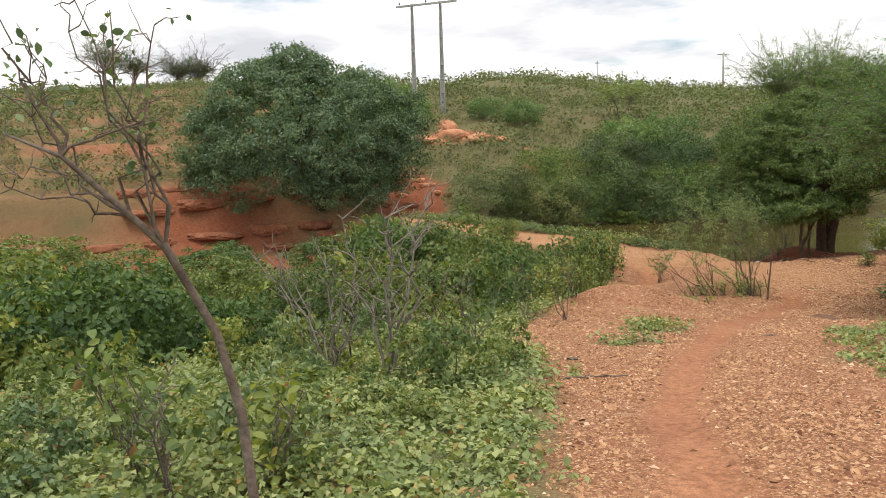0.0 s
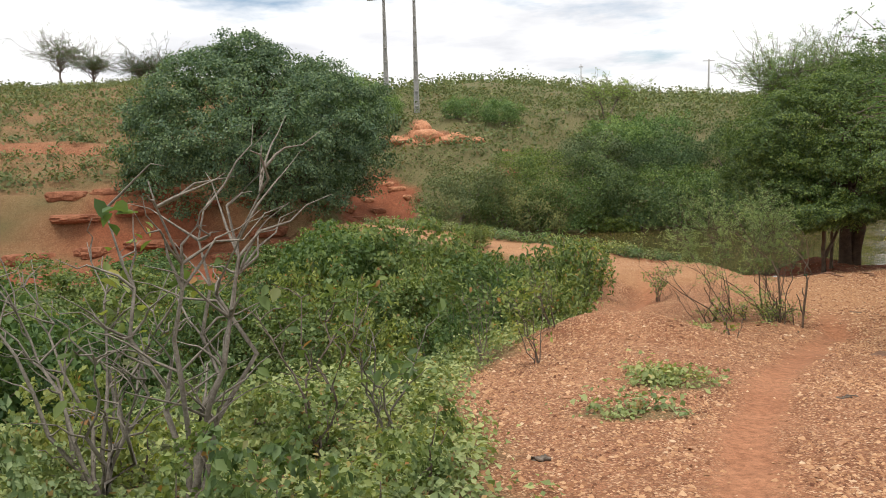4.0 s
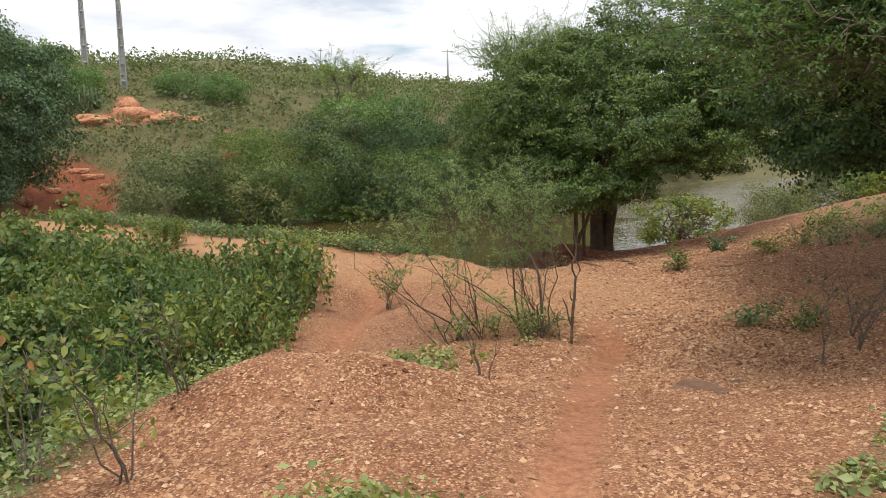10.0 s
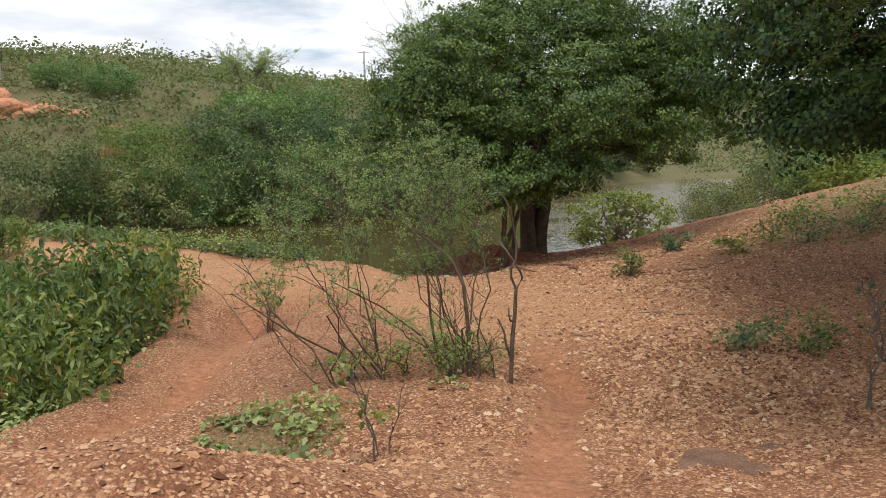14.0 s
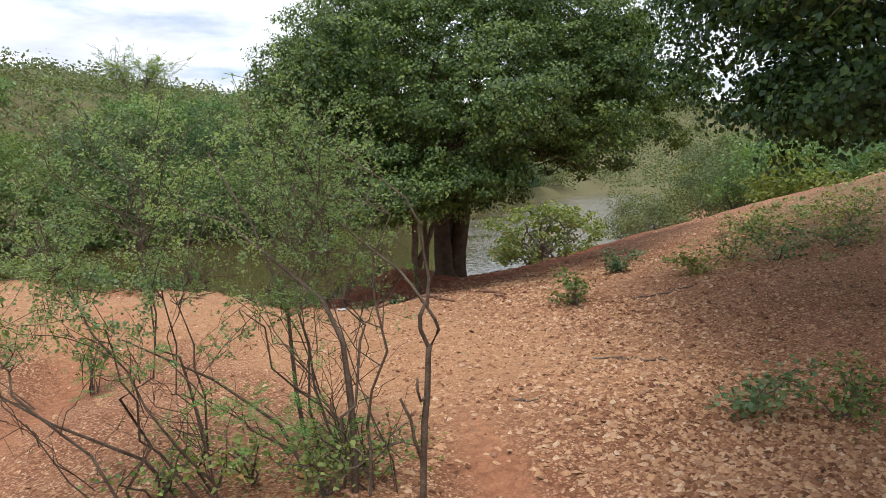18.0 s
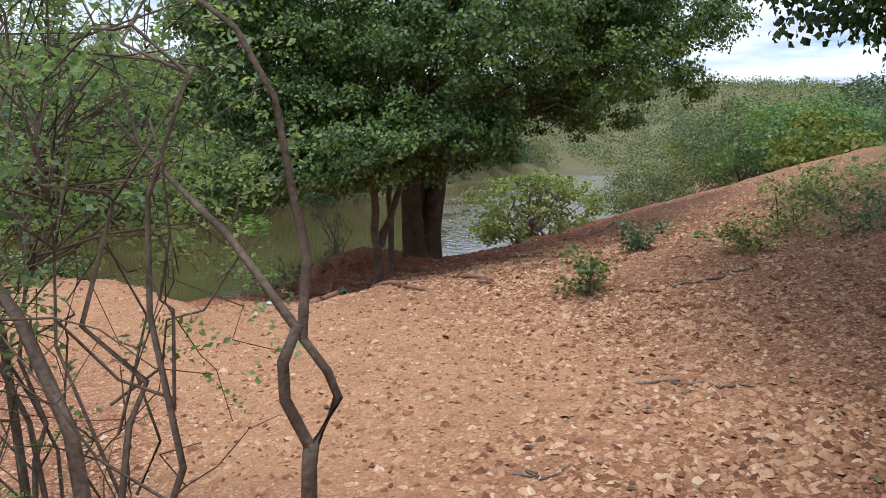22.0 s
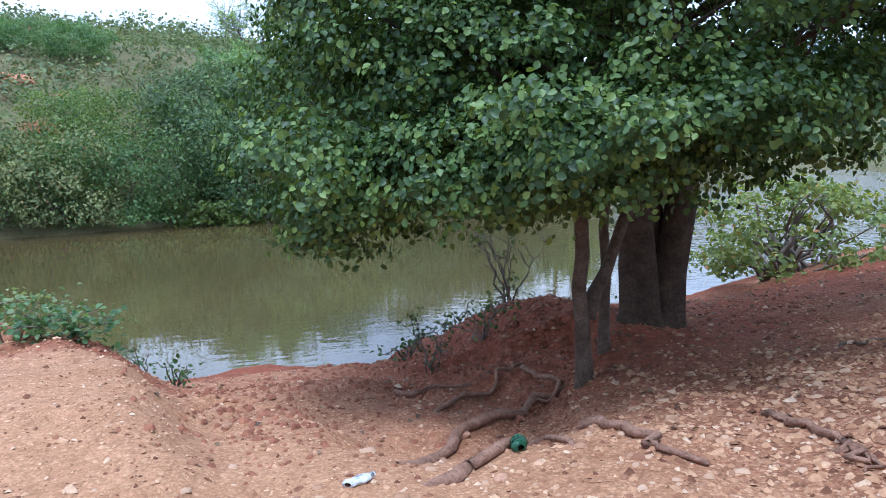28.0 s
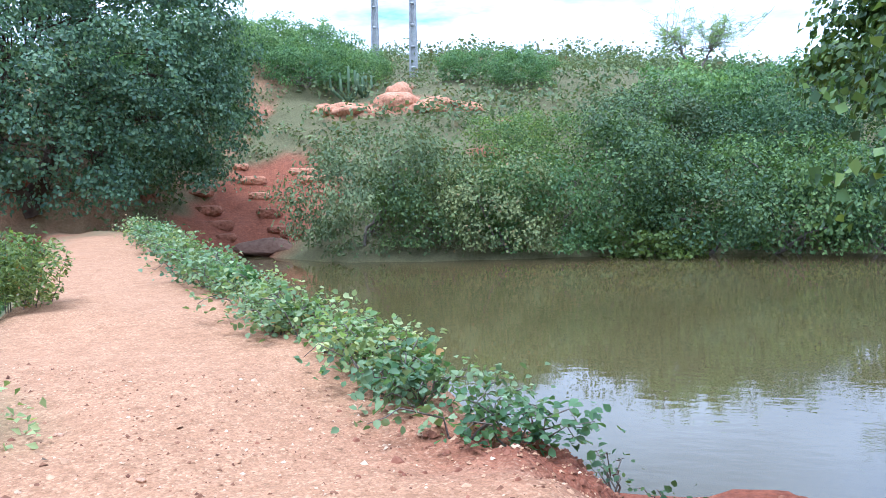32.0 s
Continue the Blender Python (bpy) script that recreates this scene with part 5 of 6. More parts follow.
def gravel():
    rng = np.random.default_rng(14)
    shapes = [pebble_shape(rng) for _ in range(10)]
    n = 560000
    x = rng.uniform(-1.5, 19, n); y = rng.uniform(0.5, 30.5, n)
    near = np.exp(-np.maximum(0, np.hypot(x - path_x(y), 0) - 3.0) / 4.0)
    trail = np.clip(1.3 * np.exp(-((x - path_x(y)) / 0.34) ** 2), 0, 1) * step(21.5, 19, y)
    plaza = step(19.5, 22, y) * step(12.3, 10.5, x)
    chips = bell(x, y, 14.5, 25.2, 3.5, 1.6) + bell(x, y, 9.9, 18.5, 1.6, 1.6) + bell(x, y, 10.4, 21.5, 2.6, 2.2)
    patch = 0.55 + 0.6 * lattice(x * 0.9 + 20, y * 0.9)
    tree = bell(x, y, 13.2, 28.3, 2.2, 2.0)
    p = near * np.clip(patch + 0.5 * chips, 0.25, 1) * (1 - 0.97 * trail) * (1 - 0.45 * plaza * step(13, 9, x)) * (1 - 0.7 * green_cover(x, y)) * (1 - 0.8 * np.clip(tree, 0, 1))
    keep = (rng.uniform(0, 1, n) < p) & (shore(x, y) > 0.25)
    x, y = x[keep], y[keep]
    z = ground_z(x, y)
    s = np.exp(rng.normal(np.log(0.0168), 0.5, len(x))) * (1 + 0.75 * np.clip(chips[keep], 0, 1)) * (1 - 0.38 * plaza[keep])
    s = np.clip(s, 0.006, 0.05)
    soup = Soup()
    which = rng.integers(0, len(shapes), len(x))
    for k, (v, tri, quad) in enumerate(shapes):
        i = np.where(which == k)[0]
        a = rng.uniform(0, 2 * np.pi, len(i)); tilt = rng.normal(0, 0.22, (len(i), 2))
        c, sn = np.cos(a)[:, None], np.sin(a)[:, None]
        vx = v[None, :, 0] * c - v[None, :, 1] * sn; vy = v[None, :, 0] * sn + v[None, :, 1] * c
        vz = v[None, :, 2] + vx * tilt[:, :1] + vy * tilt[:, 1:] - 0.08
        w = np.stack([vx, vy, vz], 2) * s[i][:, None, None] + np.stack([x[i], y[i], z[i]], 1)[:, None]
        off = (np.arange(len(i)) * len(v))[:, None, None]
        soup.add(w.reshape(-1, 3), tri=(tri[None] + off).reshape(-1, 3), quad=None)
    tagged(new("gravel", soup.mesh("gravel", M_GRAVEL)), "loose ochre and rust gravel chips on the earth", "gravel", kind="stuff")


def gravel_material():
    m, nt, bs = mat_base("gravel_chip", 0.9)
    g = node(nt, "ShaderNodeNewGeometry")
    n = node(nt, "ShaderNodeTexNoise", Scale=40, Detail=4)
    nt.links.new(g.outputs["Position"], n.inputs["Vector"])
    col = ramp(nt, g.outputs["Random Per Island"], [(0.0, (0.13, 0.052, 0.027)), (0.25, (0.3, 0.145, 0.075)), (0.6, (0.46, 0.255, 0.135)), (0.9, (0.55, 0.335, 0.19)), (0.985, (0.62, 0.45, 0.3))])
    nt.links.new(mixed(nt, 1.0, col, ramp(nt, n.outputs[0], [(0.3, (0.75, 0.72, 0.7)), (0.7, (1.1, 1.1, 1.1))]), "MULTIPLY"), bs.inputs["Base Color"])
    return m


M_GRAVEL = gravel_material()
gravel()


def pale_chips():
    """The band of larger pale chips between the roots and the open ground, and on the slope."""
    rng = np.random.default_rng(24)
    n = 16000
    x = rng.uniform(8.5, 17.5, n); y = rng.uniform(16.5, 28, n)
    p = bell(x, y, 13.6, 25.4, 2.7, 0.95) + 0.75 * bell(x, y, 9.9, 18.8, 1.3, 1.3) + 0.4 * bell(x, y, 11.6, 21.6, 1.8, 1.6) + 0.3 * bell(x, y, 9.9, 20.9, 1.2, 1.0)
    keep = rng.uniform(0, 1, n) < p
    x, y = x[keep], y[keep]; z = ground_z(x, y)
    s = np.clip(np.exp(rng.normal(np.log(0.021), 0.42, len(x))), 0.008, 0.05)
    soup = Soup()
    for i in range(len(x)):
        k = 5
        a = np.linspace(0, 6.283, k, endpoint=False) + rng.uniform(-0.35, 0.35, k) + rng.uniform(0, 6)
        r = rng.uniform(0.7, 1.15, k)
        ring = np.stack([np.cos(a) * r, np.sin(a) * r * 0.75, rng.uniform(-0.1, 0.1, k)], 1)
        top = ring * rng.uniform(0.6, 0.8) + [0, 0, rng.uniform(0.25, 0.45)]
        v = np.concatenate([ring, top]) * s[i] + [x[i], y[i], z[i]]
        soup.add(v, tri=[(k, k + 1, k + 2), (k, k + 2, k + 3), (k, k + 3, k + 4)], quad=[(j, (j + 1) % k, (j + 1) % k + k, j + k) for j in range(k)])
    tagged(new("stone_chips", soup.mesh("stone_chips", M_CHIP)), "pale broken stone chips scattered by the tree roots", "gravel", kind="stuff")


def chip_material():
    m, nt, bs = mat_base("pale_chip", 0.9)
    g = node(nt, "ShaderNodeNewGeometry")
    nt.links.new(ramp(nt, g.outputs["Random Per Island"], [(0.0, (0.24, 0.11, 0.06)), (0.5, (0.4, 0.23, 0.13)), (1.0, (0.52, 0.345, 0.22))]), bs.inputs["Base Color"])
    return m


M_CHIP = chip_material()
pale_chips()


def leaf_litter():
    """Dry fallen leaves under the trees."""
    rng = np.random.default_rng(25)
    n = 14000
    x = rng.uniform(5.5, 22, n); y = rng.uniform(15.5, 32, n)
    p = 0.9 * bell(x, y, 15.5, 29.8, 3.2, 1.2) + 0.45 * bell(x, y, 12.9, 28.2, 2.2, 2.0) + 0.4 * bell(x, y, 14.0, 19.0, 3.0, 2.6) + bell(x, y, 6.95, 19.6, 0.9, 0.6)
    keep = (rng.uniform(0, 1, n) < p) & (shore(x, y) > 0.2)
    x, y = x[keep], y[keep]
    ls = Soup()
    leaves(ls, np.stack([x, y, ground_z(x, y) + 0.012], 1), 0.06, rng, spread=0.18, slim=0.6)
    tagged(new("leaf_litter", ls.mesh("leaf_litter", M_LITTER)), "dry brown fallen leaves under the trees", "litter", kind="stuff")


def clods():
    """Crumbled red clods on the eroded faces of the bank and the dam's lip."""
    rng = np.random.default_rng(27)
    n = 26000
    x = rng.uniform(6.5, 16, n); y = rng.uniform(25.5, 32, n)
    p = 0.9 * bell(x, y, 11.6, 28.4, 1.3, 1.5) + 0.55 * bell(x, y, 8.4, 29.6, 0.7, 0.5) + 0.6 * bell(x, y, 9.7, 27.6, 0.5, 1.2) + 0.35 * bell(x, y, 10.5, 29.6, 1.6, 1.0) + 0.25 * bell(x, y, 14.5, 29.5, 2.5, 1.2)
    keep = (rng.uniform(0, 1, n) < p) & (shore(x, y) > 0.1)
    x, y = x[keep], y[keep]; z = ground_z(x, y)
    size = np.clip(np.exp(rng.normal(np.log(0.015), 0.5, len(x))), 0.007, 0.045)
    soup = Soup()
    for k in range(8):
        i = np.arange(k, len(x), 8)
        v = np.array([(1, 0, 0), (0.3, 0.9, 0), (-0.8, 0.6, 0), (-0.8, -0.6, 0), (0.3, -0.9, 0), (0.5, 0.2, 0.7), (-0.4, 0.3, 0.8), (0, -0.5, 0.65)]) * rng.uniform(0.7, 1.2, (8, 1)) - [0, 0, 0.15]
        tri = np.array([(0, 1, 5), (1, 6, 5), (1, 2, 6), (2, 3, 6), (3, 7, 6), (3, 4, 7), (4, 0, 7), (0, 5, 7), (5, 6, 7)])
        w = v[None] * size[i][:, None, None] + np.stack([x[i], y[i], z[i]], 1)[:, None]
        soup.add(w.reshape(-1, 3), tri=(tri[None] + (np.arange(len(i)) * 8)[:, None, None]).reshape(-1, 3))
    tagged(new("earth_clods", soup.mesh("earth_clods", M_BANK)), "crumbled red earth clods on the eroded bank", "clods", kind="stuff")


clods()
M_LITTER = leaf_mat("dry_leaf", (0.10, 0.055, 0.035), (0.19, 0.115, 0.07), (0.32, 0.22, 0.14), 0.7, 0.1)
leaf_litter()


def stones():
    rng = np.random.default_rng(15)
    meshes = []
    for k in range(7):
        bm = bmesh.new()
        bmesh.ops.create_icosphere(bm, subdivisions=2, radius=1)
        f = rng.standard_normal((5, 3)); ph = rng.uniform(0, 6, 5)
        for v in bm.verts:
            d = np.array(v.co)
            v.co *= 1 + 0.09 * float(np.sin(f @ d * 1.8 + ph).sum())
            v.co.x *= 1.25; v.co.z *= 0.55
            v.co = Vector([round(c * 4.5) / 4.5 * 0.35 + c * 0.65 for c in v.co])
        me = bpy.data.meshes.new("stone"); bm.to_mesh(me); bm.free(); me.materials.append(M_STONE)
        meshes.append(me)
    n = 0
    while n < 150:
        x, y = rng.uniform(0.5, 15), rng.uniform(2, 29)
        if abs(x - path_x(y)) < 0.3 and y < 19 or float(shore(np.array([x]), np.array([y]))[0]) < 0.5 or float(green_cover(np.array([x]), np.array([y]))[0]) > 0.6:
            continue
        ob = new("stone", meshes[n % 7])
        s = rng.uniform(0.022, 0.045)
        ob.location, ob.rotation_euler, ob.scale = (x, y, gz(x, y) + s * 0.12), (rng.normal(0, .15), rng.normal(0, .15), rng.uniform(0, 6)), (s, s, s)
        tagged(ob, "fist-sized pale ochre stone lying on the gravel", "stone", "loose stones")
        n += 1
    # flat outcropping slabs beside the trail
    for x, y, sx, sy, rz in [(7.75, 16.45, 0.36, 0.24, 0.5), (8.35, 16.6, 0.24, 0.15, 0.2), (7.95, 16.2, 0.2, 0.14, 1.0)]:
        bm = bmesh.new()
        ring = [bm.verts.new((math.cos(a) * sx * rng.uniform(.8, 1.15), math.sin(a) * sy * rng.uniform(.8, 1.15), 0.05)) for a in np.linspace(0, 2 * np.pi, 11, endpoint=False)]
        f = bm.faces.new(ring)
        low = bmesh.ops.extrude_face_region(bm, geom=[f])
        for v in low["geom"]:
            if isinstance(v, bmesh.types.BMVert):
                v.co.z -= 0.2; v.co.x *= 1.1; v.co.y *= 1.1
        bmesh.ops.recalc_face_normals(bm, faces=bm.faces)
        bmesh.ops.bevel(bm, geom=bm.edges[:], offset=0.012, segments=2, affect="EDGES")
        me = bpy.data.meshes.new("slab"); bm.to_mesh(me); bm.free(); me.materials.append(M_SLATE)
        ob = new("stone_slab", me)
        ob.location, ob.rotation_euler = (x, y, gz(x, y) - 0.055), (0.06, -0.05, rz)
        tagged(ob, "flat grey-brown stone slab sunk in the earth", "stone", "stone slabs")
    # stepped ledges of the gully
    for x, y, sx, sy, sz in [(-5.2 + 5.6 * ((k * 7) % 16) / 16, 49.2 + 0.42 * k, rng.uniform(0.25, 0.55), rng.uniform(0.25, 0.45), rng.uniform(0.16, 0.3)) for k in range(16)] + [(-19.0 + 0.95 * k, 44.2 + 3.0 * ((k * 5) % 7) / 7, rng.uniform(0.8, 1.6), rng.uniform(0.5, 0.8), rng.uniform(0.3, 0.5)) for k in range(14)]:
        bm = bmesh.new(); bmesh.ops.create_icosphere(bm, subdivisions=3, radius=1)
        ph = rng.uniform(0, 6)
        for v in bm.verts:
            d = np.array(v.co); v.co *= 1 + 0.14 * math.sin(4 * d[0] + ph) + 0.09 * math.sin(9 * d[1] - 5 * d[0] + ph) + 0.05 * math.sin(15 * d[0])
            v.co.z = max(-0.8, min(0.62, v.co.z))
            v.co.x *= sx; v.co.y *= sy; v.co.z *= sz
        me = bpy.data.meshes.new("ledge"); bm.to_mesh(me); bm.free(); me.materials.append(M_SCAR if y > 53 else M_BANK)
        ob = new("earth_ledge", me); ob.location, ob.rotation_euler = (x, y, gz(x, y) + (0.02 if x > -5.5 else -0.35 * sz)), (0, 0, rng.uniform(-0.2, 0.5))
        tagged(ob, "worn ledge of red earth on the eroded bank", "ledge", "earth ledges")
    # the dark ledge rock at the far corner of the pond
    bm = bmesh.new(); bmesh.ops.create_icosphere(bm, subdivisions=3, radius=1)
    for v in bm.verts:
        d = np.array(v.co); v.co *= 1 + 0.16 * math.sin(3 * d[0] + 2 * d[1]) + 0.08 * math.sin(7 * d[1] - 4 * d[2])
        v.co.x *= 1.0; v.co.y *= 0.6; v.co.z *= 0.32
    me = bpy.data.meshes.new("ledge"); bm.to_mesh(me); bm.free(); me.materials.append(M_SLATE)
    ob = new("ledge_rock", me); ob.location = (-1.3, 49.3, 0.2)
    tagged(ob, "dark layered rock at the corner of the pond", "rock")


stones()


def low_plants():
    """Leafy ground plants; each is a rosette of small leaves on short stems."""
    rng = np.random.default_rng(16)
    n = 60000
    x = rng.uniform(-7, 21, n); y = rng.uniform(0.5, 29, n)
    p = green_cover(x, y) ** 1.5 * (0.8 + 0.6 * lattice(x * 2.1, y * 2.1 + 9)) * np.where(x < path_x(y) - 1.2, 1.3, 0.6) * np.where(y < 14, 1.0, 0.7) * np.exp(-np.maximum(0, path_x(y) - x - 4) / 4) * np.where(x > 12, 0.4, 1.0)
    keep = (rng.uniform(0, 1, n) < p) & (shore(x, y) > 0.3)
    x, y = x[keep], y[keep]
    z = ground_z(x, y)
    h = rng.uniform(0.06, 0.27, len(x)) * (1 + 0.6 * lattice(x * 0.7, y * 0.7)) * np.where(x < path_x(y) - 1.6, 1.3, 0.8)
    per = 17
    e = unit(rng.standard_normal((len(x), per, 3))); e[..., 2] = np.abs(e[..., 2]) ** 0.7
    q = np.stack([x, y, z], 1)[:, None] + e * np.stack([h * 0.95 + 0.03, h * 0.95 + 0.03, h], 1)[:, None] * rng.uniform(0.4, 1.1, (len(x), per, 1))
    ls = Soup()
    leaves(ls, q.reshape(-1, 3), np.repeat(rng.uniform(0.04, 0.09, len(x)), per), rng, facing=unit(e.reshape(-1, 3) * 0.6 + [0, 0, 0.8]), spread=0.45, slim=0.68)
    tagged(new("ground_plants", ls.mesh("ground_plants", M_LEAF_COVER)), "low grey-green leafy weeds carpeting the ground", "weeds", kind="stuff")


low_plants()


def tall_weeds():
    """Single upright weeds standing out of the low cover."""
    rng = np.random.default_rng(61)
    kinds = [shrub_mesh(400 + k, 0.26, 0.62, 16, 34, 0.055, 0.11, m, 0.3, stems=3, flat=1.4) for k, m in enumerate((M_LEAF_HERB, M_LEAF_COVER, M_LEAF_HERB))]
    n = 0
    while n < 48:
        y = rng.uniform(2.5, 16.5); x = path_x(y) - rng.uniform(1.9, 6.5)
        if float(green_cover(np.array([x]), np.array([y]))[0]) < 0.7:
            continue
        put_shrub(kinds[n % 3], float(x), y, rng.uniform(0.6, 1.15), "leafy green weed standing among the low cover", name="weed", group="tall weeds", rz=rng.uniform(0, 6), sz=rng.uniform(0.8, 1.3), category="weed")
        n += 1


tall_weeds()


def bank_grass():
    """Tufts and trailing plants along the water's edges."""
    rng = np.random.default_rng(18)
    ls = Soup()
    n = 16000
    x = rng.uniform(-3, 42, n); y = rng.uniform(45, 68, n)
    d = shore(x, y)
    keep = (d > 0.05) & (d < 2.2) & (y > np.interp(x, [0, 17, 30, 50], [46, 47, 53, 64])) & (rng.uniform(0, 1, n) < np.exp(-d / 1.0)) & (x > 0.4) & ((x < 4.6) | (rng.uniform(0, 1, n) < 0.22))
    x, y = x[keep], y[keep]; z = ground_z(x, y)
    per = 14
    e = unit(rng.standard_normal((len(x), per, 3))); e[..., 2] = np.abs(e[..., 2])
    leaves(ls, (np.stack([x, y, z], 1)[:, None] + e * [0.3, 0.3, 0.28]).reshape(-1, 3), 0.14, rng, facing=unit(e.reshape(-1, 3) + [0, 0, .5]), spread=0.5)
    tagged(new("bank_grass", ls.mesh("bank_grass", M_LEAF_SCRUB)), "rank green growth along the far waterline", "grass", kind="stuff")


bank_grass()


def trailing_plant(x, y, r, seed, leaf_m, label, name="trailing_plant", leaf=0.07, h=0.35, n=130, group=""):
    rng = np.random.default_rng(seed)
    th = thing(name, label, "plant", (x, y, gz(x, y)), group)
    ls = Soup()
    for k in range(6):
        a = rng.uniform(0, 6.28); L = r * rng.uniform(0.6, 1.1)
        end = np.array([math.cos(a) * L, math.sin(a) * L, 0])
        end[2] = gz(x + end[0], y + end[1]) - gz(x, y) + rng.uniform(0.3, 1.0) * h
        p = limb(rng, (0, 0, -0.03), end, 0.2, 6, 0.05)
        s = Soup(); tube(s, p, np.linspace(0.009, 0.003, 7), 4)
        part("stem", s.mesh("stem", M_TWIG, True), th)
        i = rng.integers(1, 6, n // 6); f = rng.uniform(0, 1, (len(i), 1))
        at = p[i] * (1 - f) + p[i + 1] * f + rng.standard_normal((len(i), 3)) * [0.09, 0.09, 0.06] * (0.5 + r)
        leaves(ls, at, leaf, rng, spread=0.6, slim=0.75, full=True)
    part("foliage", ls.mesh("foliage", leaf_m), th)
    return th


rd = np.random.default_rng(19)
for k in range(46):
    f = (k / 45) ** 1.25
    yy = 29.75 + f * 14.0 + rd.uniform(-0.2, 0.2)
    xx = np.interp(yy, [29.7, 30.3, 30.9, 32.4, 35.9, 39.6, 44], [8.0, 7.3, 6.8, 5.7, 3.0, 0.5, -2.4]) + rd.uniform(-0.25, 0.3)
    trailing_plant(float(xx), float(yy), rd.uniform(0.4, 0.75), 200 + k, M_LEAF_COVER if k % 4 else M_LEAF_FINE, "leafy green creeper along the edge of the earth dam", leaf=0.068, h=0.38, n=260, group="dam creepers")
for k, (x, y, r) in enumerate([(14.3, 22.9, 0.55), (15.4, 22.5, 0.6), (15.5, 23.4, 0.7), (14.1, 24.3, 0.3), (16.6, 23.6, 0.7), (17.2, 24.5, 0.6), (12.2, 23.1, 0.35), (10.7, 19.2, 0.45), (11.2, 18.7, 0.5), (16.3, 22.2, 0.8), (17.6, 22.8, 0.8)]):
    trailing_plant(x, y, r, 240 + k, M_LEAF_COVER if k % 2 else M_LEAF_HERB, "low dusty shrub on the gravel slope", "low_shrub", leaf=0.052, h=0.42, n=400, group="slope low shrubs")
for k, (x, y, r) in enumerate([(7.35, 19.45, 0.5), (7.55, 19.7, 0.4), (6.9, 19.9, 0.5), (6.35, 20.15, 0.45), (7.15, 19.3, 0.35)]):
    trailing_plant(x, y, r, 280 + k, M_LEAF_FINE if k % 2 else M_LEAF_HERB, "low twiggy shrub at the foot of the thorn bush", "low_shrub", leaf=0.035, h=0.4, n=300, group="bush foot shrubs")
for k, (x, y) in enumerate([(9.2, 30.0), (8.9, 30.6), (11.5, 29.9), (11.9, 30.8), (12.3, 30.6), (12.0, 29.0), (12.9, 30.9), (13.6, 31.0), (14.4, 31.2)]):
    trailing_plant(x, y, 0.2 + 0.08 * (k % 3), 260 + k, M_LEAF_BUSH, "straggling green plant at the pond's edge", "shore_plant", leaf=0.05, h=0.25 + 0.1 * (k % 2), n=60, group="shore plants")


# ---- saplings and dry plants by the start ----
def twiggy(x, y, h, seed, label, name="dry_sapling", stems=5, leafy=0.3, lean=(0.0, 0.0), wood=None, spread=0.35, leaf=0.12, leaf_m=None, thick=0.014, twigs=6):
    rng = np.random.default_rng(seed)
    z0 = gz(x, y)
    th = thing(name, label, "sapling", (x, y, z0))
    ls = Soup(); any_leaf = False
    for k in range(stems):
        a = rng.uniform(0, 6.28)
        top = np.array([math.cos(a) * spread * h + lean[0] * h, math.sin(a) * spread * h + lean[1] * h, h * rng.uniform(0.7, 1.0)])
        p = limb(rng, (rng.uniform(-.05, .05), rng.uniform(-.05, .05), -0.08), top, 0.08, 8, 0.025)
        s = Soup(); tube(s, p, np.linspace(thick, 0.003, 9), 6)
        stem = part("stem", s.mesh("stem", wood or M_TWIG, True), th)
        for _ in range(twigs):
            i = rng.integers(2, 8)
            e = p[i] + (unit(rng.standard_normal(3)) * [1, 1, 0.5] + [0, 0, 0.6]) * h * rng.uniform(0.12, 0.3)
            q = limb(rng, p[i], e, 0.05, 4, 0.05)
            tw = Soup(); tube(tw, q, np.linspace(thick * 0.45, 0.002, 5), 4)
            part("twig", tw.mesh("twig", wood or M_TWIG, True), stem)
            if rng.uniform() < leafy:
                leaves(ls, q[-1] + rng.standard_normal((6, 3)) * leaf * 0.6, leaf, rng, spread=0.7, slim=0.5, droop=0.9, full=True); any_leaf = True
    if any_leaf:
        part("foliage", ls.mesh("foliage", leaf_m or M_LEAF_HERB), th)
    return th


